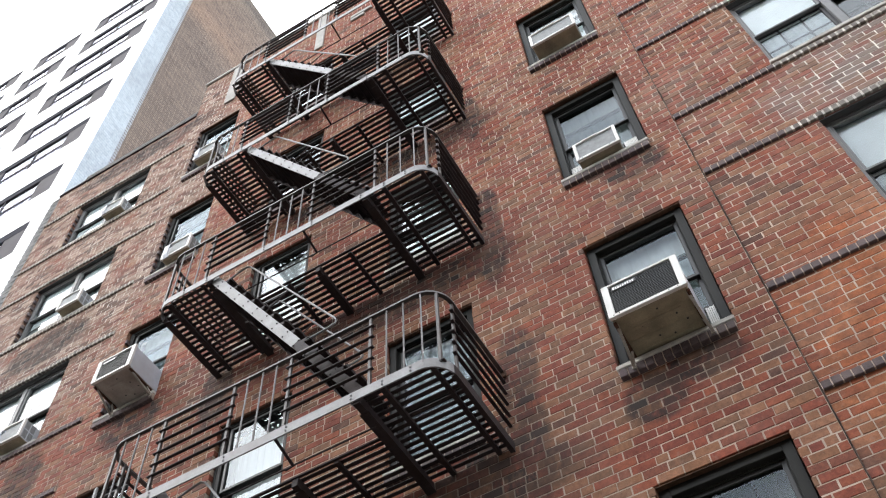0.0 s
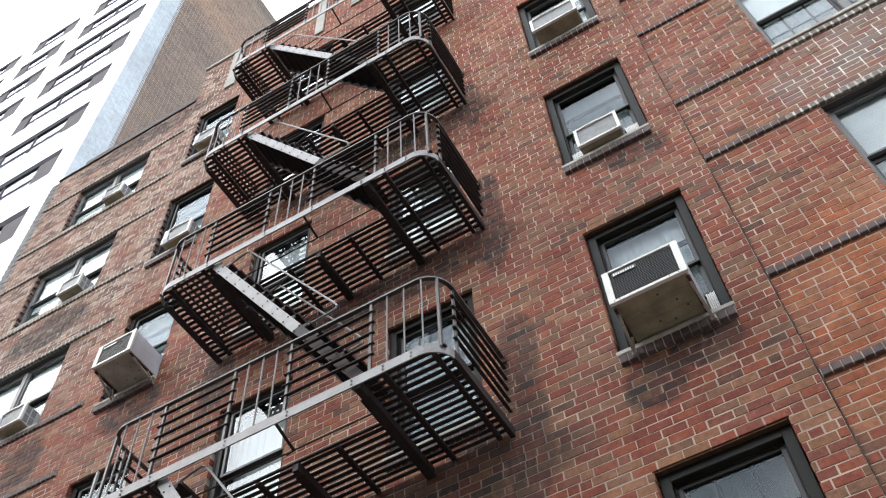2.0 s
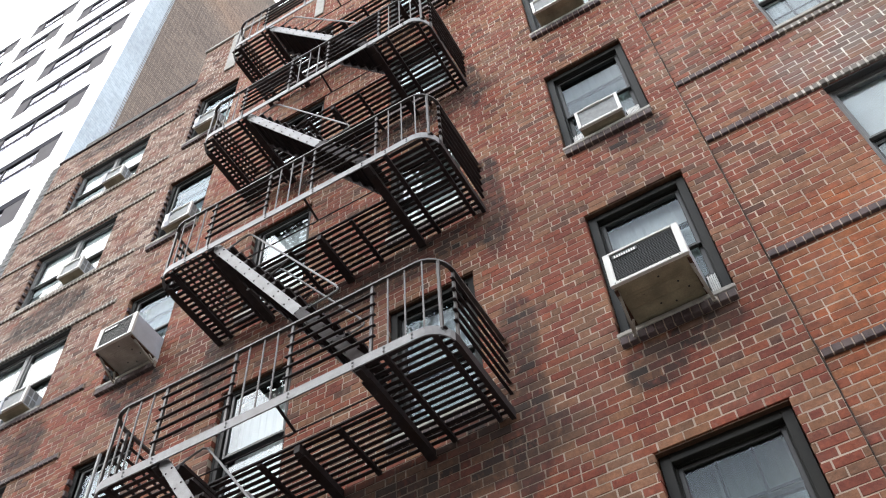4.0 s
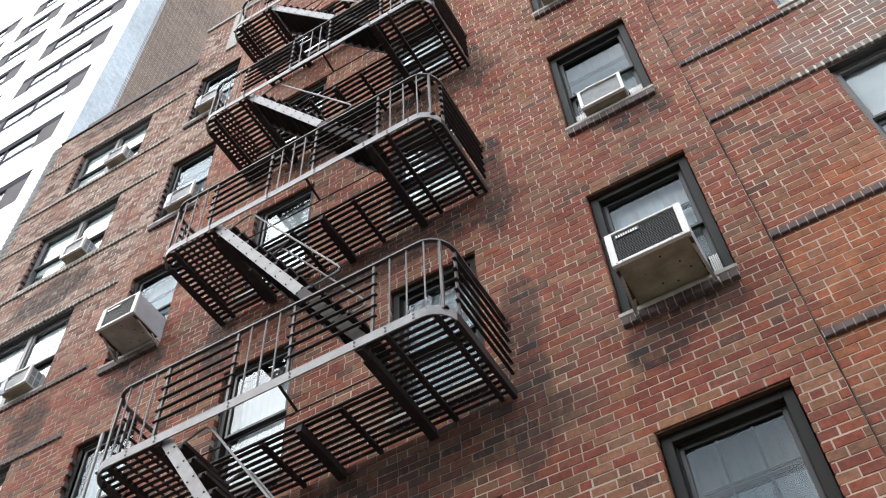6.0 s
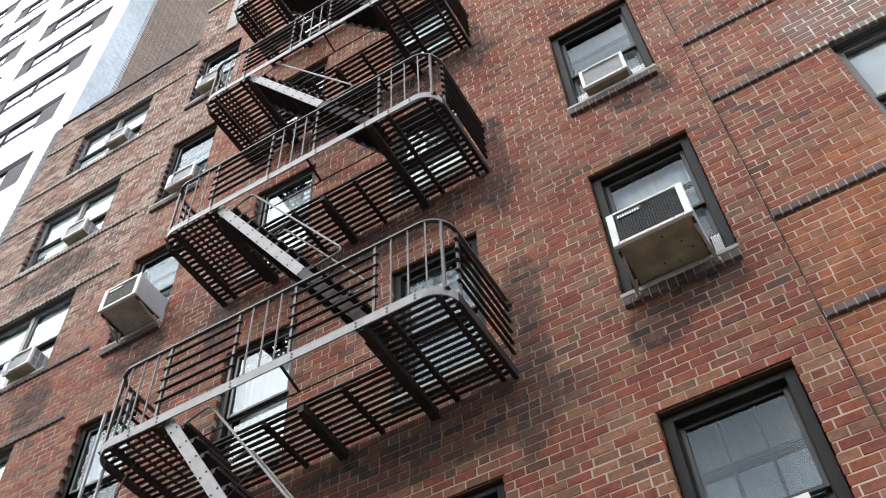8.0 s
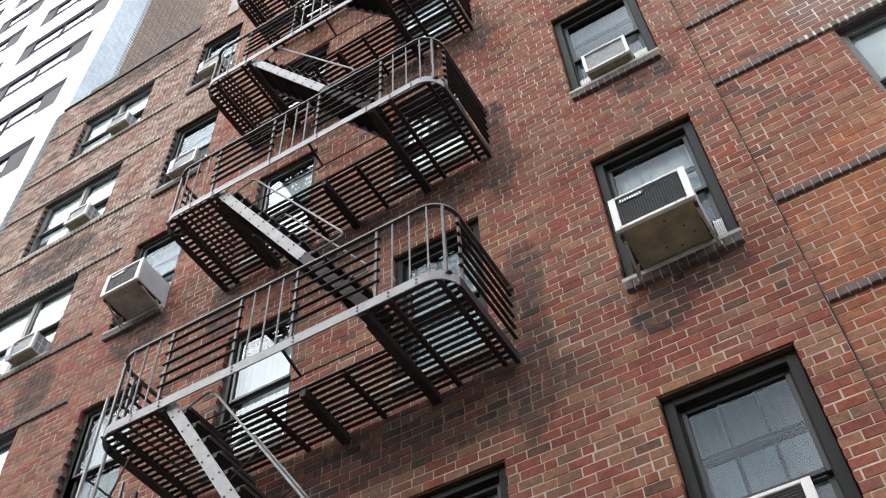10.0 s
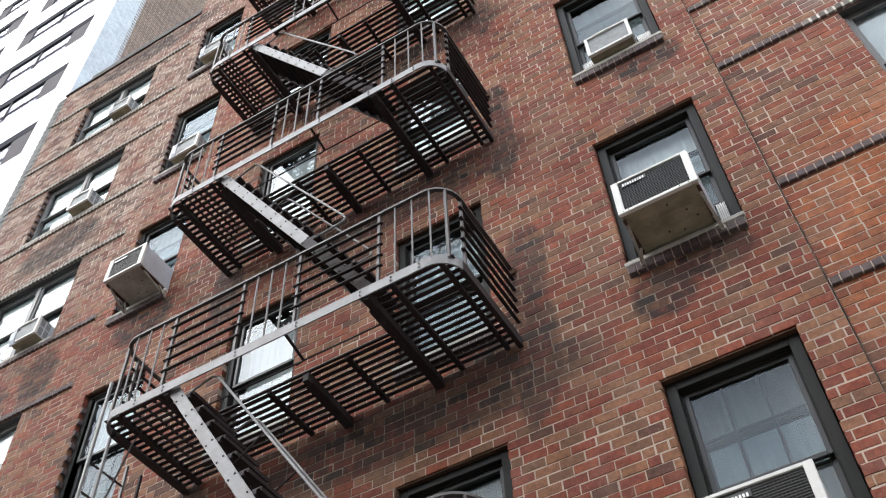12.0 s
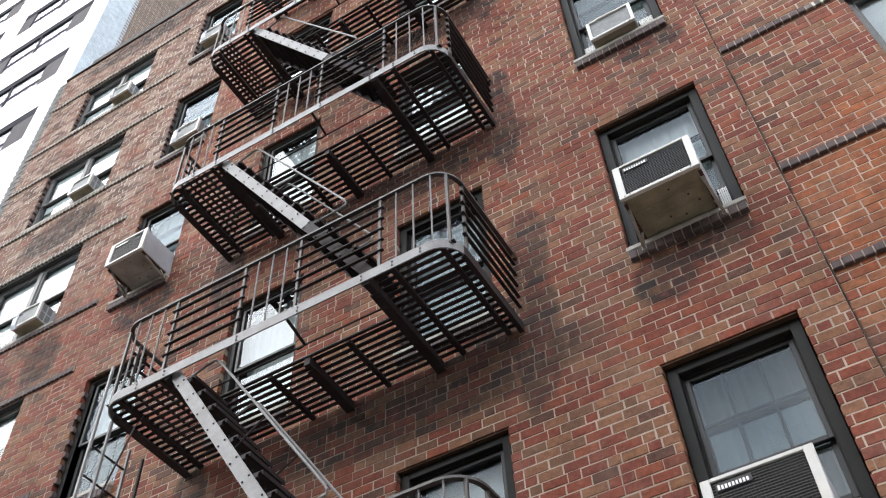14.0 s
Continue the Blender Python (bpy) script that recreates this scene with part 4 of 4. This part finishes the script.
def platform(k):
    zb = 7.21 + FLOOR * k - {2: 0.03, 3: 0.09}.get(k, 0.0)
    L = (0, 0, zb)
    deck = part("platform", once("platform", lambda: bar(front_line(0.05), 0.006, 0.05), LIT_IRON), None, fire_escape, "grey painted fascia of a slatted iron platform", L)
    for right in (True, False):
        key = "end_beam/%s" % right

        def beam(right=right):
            bm = bar(end_line(0.05, right), 0.006, 0.05)
            lip = 0.018 if right else 0.035
            sweep(bm, end_line(0.006, right, lip), lip, 0.005)
            return bm
        part("end_beam", once(key, beam, IRON), None, deck, "black iron end beam")

    def rivets():
        bm = bmesh.new()
        for x in (-4.05, -3.75, -3.0, -2.4, -1.8, -1.52, -1.27):
            for z in (0.03, 0.072):
                bmesh.ops.create_uvsphere(bm, u_segments=8, v_segments=4, radius=0.011, matrix=pose(x, YF - 0.007, z))
        return bm
    tagged(part("rivets", once("rivets", rivets, LIT_IRON), None, deck), kind="stuff")
    # deck slats
    for name, xa, xb, front in (("left", X0 + 0.02, STAIR_A + 0.03, YF + 0.05), ("right", STAIR_B - 0.03, X1 - 0.02, YF + 0.05), ("walk", STAIR_A + 0.03, STAIR_B - 0.03, WALK_Y)):
        me = once("slat/" + name, lambda: boxed(xa, xb, -0.0205, 0.0205, 0.0, 0.009, bevel=0.002), IRON)
        y = -0.045
        while y > front:
            part("slat", me, None, deck, loc=(0, y, 0.070))
            y -= 0.068
    # bearers under the slats
    for x, front, w, h in ((-4.295, YF + 0.05, 0.026, 0.03), (-3.84, YF + 0.02, 0.020, 0.03), (-3.05, WALK_Y - 0.02, 0.021, 0.04), (-2.27, WALK_Y - 0.02, 0.021, 0.04),
                           (-1.545, YF + 0.02, 0.022, 0.04), (-1.12, YF + 0.05, 0.019, 0.04)):
        part("bearer", once("bearer/%.2f" % x, lambda: boxed(-w, w, front, -0.004, 0.069 - h, 0.069, bevel=0.003), IRON), None, deck, loc=(x, 0, 0))
    part("edge_bar", once("edge_bar", lambda: boxed(STAIR_A, STAIR_B, WALK_Y - 0.04, WALK_Y - 0.01, 0.060, 0.078, bevel=0.003), IRON), None, deck)
    part("tie_rod", once("tie_rod", lambda: bar([(STAIR_A, -0.86, -0.04), (STAIR_B, -0.86, -0.04)], 0.008, 0.008, 6), IRON), None, deck)
    part("tie_rod", once("tie_rod/short", lambda: bar([(-2.52, YF + 0.01, 0.03), (-2.52, -0.86, -0.045), (-2.60, -0.86, -0.05)], 0.012, 0.006), IRON), None, deck)

    def bracket(front):
        bm = bmesh.new()
        sweep(bm, [(0, -0.004, 0.0), (0, -0.3, 0.012), (0, front, 0.022)], 0.028, 0.046)
        sweep(bm, [(0, -0.004, -0.052), (0, -0.12, -0.04), (0, front * 0.9, -0.028)], 0.042, 0.006)
        return bm
    for x, front in ((STAIR_A - 0.02, YF + 0.012), (-2.66, WALK_Y - 0.03), (STAIR_B, YF + 0.012)):
        part("bracket", once("bracket/%.2f" % front, lambda: bracket(front), IRON), None, deck, loc=(x, 0, 0))

    # guard rail
    def top_rail():
        return bar(ushape(TOP, 0.005), 0.018, 0.010)
    rail = part("guard_rail", once("guard_rail", top_rail, RAIL_IRON), None, fire_escape, "worn iron guard rail with rounded corners", L)
    for x in (-4.24, -4.09, -3.94, -2.89, -2.735, -2.59, -1.49, -1.33, -1.165):
        part("baluster", once("baluster", lambda: bar([(0, YF + 0.005, 0.075), (0, YF + 0.005, TOP - 0.008)], 0.0085, 0.0085, 6), WORN_IRON), None, rail, loc=(x, 0, 0))
    for x, y in ((-3.79, YF + 0.01), (-3.035, YF + 0.01), (-2.44, YF + 0.01), (-1.645, YF + 0.01), (X1 - 0.012, YF + R + 0.02), (X0 + 0.012, YF + R + 0.02), (X1 - 0.06, YF + 0.07), (X0 + 0.06, YF + 0.07)):
        part("post", once("post", lambda: bar([(0, 0, 0.06), (0, 0, TOP - 0.006)], 0.012, 0.012), RAIL_IRON), None, rail, loc=(x, y, 0))
    for z in RAILS:
        part("rail", once("rail/a", lambda: boxed(-3.83, -2.995, YF - 0.015, YF + 0.015, -0.006, 0.006, bevel=0.002), IRON), None, rail, loc=(0, 0, z))
        part("rail", once("rail/b", lambda: boxed(-2.48, -1.605, YF - 0.015, YF + 0.015, -0.006, 0.006, bevel=0.002), IRON), None, rail, loc=(0, 0, z))
        part("rail", once("rail/c", lambda: boxed(X1 - 0.018, X1 + 0.013, YF + R - 0.03, -0.004, -0.006, 0.006, bevel=0.002), IRON), None, rail, loc=(0, 0, z))
        part("rail", once("rail/d", lambda: boxed(X0 - 0.013, X0 + 0.018, YF + R - 0.03, -0.004, -0.006, 0.006, bevel=0.002), IRON), None, rail, loc=(0, 0, z))
    for x in (X1, X0):
        part("wall_plate", once("wall_plate", lambda: boxed(-0.03, 0.03, -0.03, -0.003, -0.04, 0.04, bevel=0.006), RUST), None, rail, "rusty wall plate", (x, 0, TOP - 0.03))
    return zb


def stair(zb):
    """The flight that goes down from a platform to the one below."""
    low, high = (STAIR_B + 0.02, 0.10 - FLOOR), (STAIR_A - 0.01, 0.10)
    L = (0, 0, zb)
    sl = (low[1] - high[1]) / (low[0] - high[0])
    line = lambda x: high[1] + sl * (x - high[0])
    ya, yb = YF + 0.045, WALK_Y - 0.045
    # below cut_x the outer stringer takes the dark tone
    cut_x = high[0] + (low[0] - high[0]) * 0.64
    st = part("stair", once("stair", lambda: bar([(high[0], ya, high[1]), (cut_x, ya, line(cut_x))], 0.007, 0.052), LIT_IRON), None, fire_escape, "steep iron stair with grey riveted stringer", L)
    part("stringer", once("stringer/foot", lambda: bar([(cut_x, ya, line(cut_x)), (low[0], ya, low[1])], 0.007, 0.050), IRON), None, st, "dark lower length of the stringer")
    part("stringer", once("stringer", lambda: bar([(high[0], yb, high[1]), (low[0], yb, low[1])], 0.007, 0.052), IRON), None, st, "inner stringer in the dark tone")

    def tread():
        bm = boxed(-0.085, -0.012, ya + 0.008, yb - 0.008, -0.006, 0.004)
        box(bm, 0.0, 0.10, ya + 0.008, yb - 0.008, -0.006, 0.004)
        step = (yb - ya - 0.016) / 5
        for i in range(5):
            box(bm, -0.012, 0.0, ya + 0.008 + i * step + 0.012, ya + 0.008 + (i + 1) * step - 0.012, -0.006, 0.004)
        box(bm, -0.088, -0.084, ya + 0.008, yb - 0.008, -0.006, 0.105)
        box(bm, 0.095, 0.103, ya + 0.008, yb - 0.008, -0.03, 0.004)
        box(bm, -0.09, -0.082, ya + 0.008, yb - 0.008, -0.03, 0.004)
        box(bm, -0.05, 0.06, ya + 0.008, ya + 0.03, -0.04, -0.006)
        box(bm, -0.05, 0.06, yb - 0.03, yb - 0.008, -0.04, -0.006)
        return bm
    n = 14
    for i in range(1, n):
        z = high[1] - FLOOR * i / n
        part("tread", once("tread", tread, IRON), None, st, loc=((z - high[1]) / sl + high[0] + 0.03, 0, z + 0.03))

    def bolts():
        bm = bmesh.new()
        for i in range(1, n):
            z = high[1] - FLOOR * i / n
            x = (z - high[1]) / sl + high[0]
            for d in (-0.032, 0.032):
                bmesh.ops.create_uvsphere(bm, u_segments=8, v_segments=4, radius=0.009, matrix=pose(x + d * 0.8, ya - 0.008, z + d * 0.6))
        return bm
    tagged(part("rivets", once("rivets/stair", bolts, IRON), None, st), kind="stuff")

    def handrail(y, s, d, e):
        bm = bmesh.new()
        run = [(-3.66 + s, y, -0.13 - d), (-3.55 + s, y, -0.115 - d), (-3.34 + s, y, -0.05 - d), (-3.27 + s, y, -0.035 - d), (-3.225 + s, y, -0.06 - d), (-3.17 + s, y, -0.13 - d),
               (-2.07, y, -1.745 - e), (-2.045, y, -1.795 - e), (-2.06, y, -1.83 - e), (-2.12, y, -1.845 - e), (-2.34, y, -1.87 - e), (-2.45, y, line(-2.45) + 0.045)]
        sweep(bm, run, 0.0105, 0.0105, 8)
        return bm
    for y, nm, s, d, e in ((ya + 0.022, "out", 0.0, -0.035, -0.035), (yb + 0.02, "in", 0.10, 0.15, 0.0)):
        part("handrail", once("handrail/" + nm, lambda: handrail(y, s, d, e), LIT_IRON), None, st, "grey pipe handrail with a hooped end")
        part("strut", once("strut/" + nm, lambda: bar([(-2.965, y, line(-2.965) - 0.06), (-2.645, y, -0.88 - d * 0.3)], 0.008, 0.008, 6), IRON), None, st)


for k in range(-1, 4):
    zb = platform(k)
    if k > -1:
        stair(zb)

# drop ladder at the end of the lower platform, hanging in its guides
ladder = thing("drop_ladder", (X0 + 0.07, YF - 0.02, 4.6), "grey iron drop ladder hanging at the platform's end", "ladder")
for y, top in ((0.0, 3.05), (0.40, 2.40)):
    part("stile", bar([(0, y, -1.2), (0, y, top)], 0.011, 0.011), LIT_IRON, ladder)
for y, top in ((0.06, 2.42), (0.47, 2.30)):
    part("guide", bar([(0.11, y, -0.3), (0.11, y, top)], 0.010, 0.011), LIT_IRON if y < 0.2 else IRON, ladder)
for i in range(12):
    part("rung", bar([(0, 0.0, -1.0 + 0.29 * i), (0, 0.40, -1.0 + 0.29 * i)], 0.009, 0.009, 6), IRON, ladder)
part("brace", bar([(0.32, 0.2, 2.50), (0.30, 0.15, 2.35), (0.12, 0.1, 1.55)], 0.008, 0.008, 6), IRON, ladder)


# ---- the tower next door ----
TX, TY, TTOP = -10.36, 0.12, 39.1
tower = thing("apartment_tower", (TX, TY, -0.15), "white glazed apartment tower with a brown brick side wall", "building")
TH = TTOP + 0.15
ROWS_Z = [19.50 + 2.58 * j - 0.037 * j * j for j in range(-2, 8)]
GROUPS = ((-14.30, -11.06), (-17.10, -15.10), (-21.0, -17.85), (-25.0, -21.75))
holes = [(a - TX, b - TX, z - 1.25 + 0.15, z + 0.15) for z in ROWS_Z for a, b in GROUPS]
front = bmesh.new()
for a, b, c, d in free_rows(-17.0, -0.02, 0.0, TH, holes, 0.0):
    box(front, a, b, 0.0, 0.35, c, d)
box(front, -17.0, -0.02, 0.66, 0.8, 0.0, TH - 0.3)
part("front_wall", front, WHITE_WALL, tower, "smooth white glazed front")
part("side_wall", boxed(-0.35, -0.006, 0.601, 30.0, 0.0, TH), TOWER_BROWN, tower, "brown common brick side wall")
part("corner_strip", boxed(-0.019, 0.0, 0.002, 0.60, 0.0, TH + 0.02), TOWER_BLUE, tower, "pale blue glazed brick return")
part("rear_wall", boxed(-16.65, -0.36, 29.7, 30.0, 0.0, TH), TOWER_BROWN, tower)
part("far_wall", boxed(-17.0, -16.66, 0.81, 30.0, 0.0, TH), TOWER_BROWN, tower)
part("roof_slab", boxed(-16.65, -0.36, 0.81, 29.69, TH - 0.25, TH - 0.05), TOWER_DARK, tower)
teeth = bmesh.new()
for i in range(int(TH / 0.13)):
    box(teeth, -0.2, 0.001, 0.59, 0.70, 0.13 * i, 0.13 * i + 0.065)
tagged(part("quoin_teeth", teeth, TOWER_BLUE, tower, "toothed edge of the pale glazed brick"), kind="stuff")


def tower_window(w):
    """Recessed ribbon: top strip coloured as the shadow under its head, grey end panels, pale panes with thin mullions.
    Origin: its lower left corner.
    """
    ob = part("window", boxed(0.0, w, 0.004, 0.34, 0.97, 1.25), TOWER_DARK, tower, "ribbon window with grey end panels")
    part("panel", boxed(0.0, 0.45, 0.012, 0.14, 0.0, 0.969), TOWER_PANEL, ob)
    part("panel", boxed(w - 0.62, w, 0.012, 0.14, 0.0, 0.969), TOWER_PANEL, ob)
    part("sash_bar", boxed(0.451, w - 0.621, 0.014, 0.032, 0.36, 0.385), TOWER_PANEL, ob)
    n = max(1, round((w - 1.07) / 1.05))
    step = (w - 1.07) / n
    for i in range(n):
        p = part("pane", sheet(0.452 + i * step, 0.43 + (i + 1) * step, 0.034, 0.0, 0.968), TOWER_GLASS, ob)
        p.visible_shadow = False
        part("shade", boxed(0.452 + i * step, 0.43 + (i + 1) * step, 0.045, 0.055, 0.0, 0.84 + 0.10 * ((i * 7) % 3 == 0)), LILAC, ob, "pale lilac shade behind the pane")
        part("mullion", boxed(0.431 + (i + 1) * step, 0.451 + (i + 1) * step, 0.012, 0.044, 0.0, 0.968), TOWER_PANEL, ob)
    return ob


for a, b in GROUPS:
    first = tower_window(b - a)
    first.location = (a - TX, 0, ROWS_Z[0] - 1.25 + 0.15)
    for z in ROWS_Z[1:]:
        copy_thing(first, pose(a - TX, 0, z - 1.25 + 0.15))

# ---- the nearest bricks, one by one ----
for v in near_bricks:
    me = bpy.data.meshes.new("brick")
    o = Vector(v[0])
    me.from_pydata([tuple(Vector(p) - o) for p in v], [], BRICK_FACES)
    me.materials.append(BRICK_ONE)
    ob = new("brick", me)
    ob.parent, ob.location = wall_middle, o


# ---- toothed jamb bricks of the left wing and of the column beside it ----
TOOTH = mesh_of("tooth_brick", boxed(0.0, 0.034, 0.0, 0.062, 0.007, COURSE - 0.007, bevel=0.004), DARK_BRICK)
for wall, y, rects in ((wall_left, WING_Y, LEFT_WING), (wall_middle, 0.0, [opening("c", k) for k in LEVELS])):
    for x0, x1, z0, z1 in rects:
        for i in range(0, int((z1 - z0) / COURSE) - 1, 2):
            part("brick", TOOTH, None, wall, loc=(x0 - 0.004, y + 0.004 if wall is wall_left else y - 0.002, z0 + 0.01 + i * COURSE))


# ---- toothed grey corner of the left wing ----
corner = bmesh.new()
box(corner, END_L - 0.20, END_L - 0.002, WING_Y + 0.006, 0.11, -0.15, ROOF_WING)
for i in range(int(ROOF_WING / COURSE)):
    box(corner, END_L - (0.235 if i % 2 else 0.205), END_L - (0.10 if i % 2 else 0.003), WING_Y - 0.006, 0.105, i * COURSE + 0.006, (i + 1) * COURSE - 0.006)
tagged(part("corner_bricks", corner, QUOIN, wall_left, "toothed corner of grey bricks"), kind="stuff")
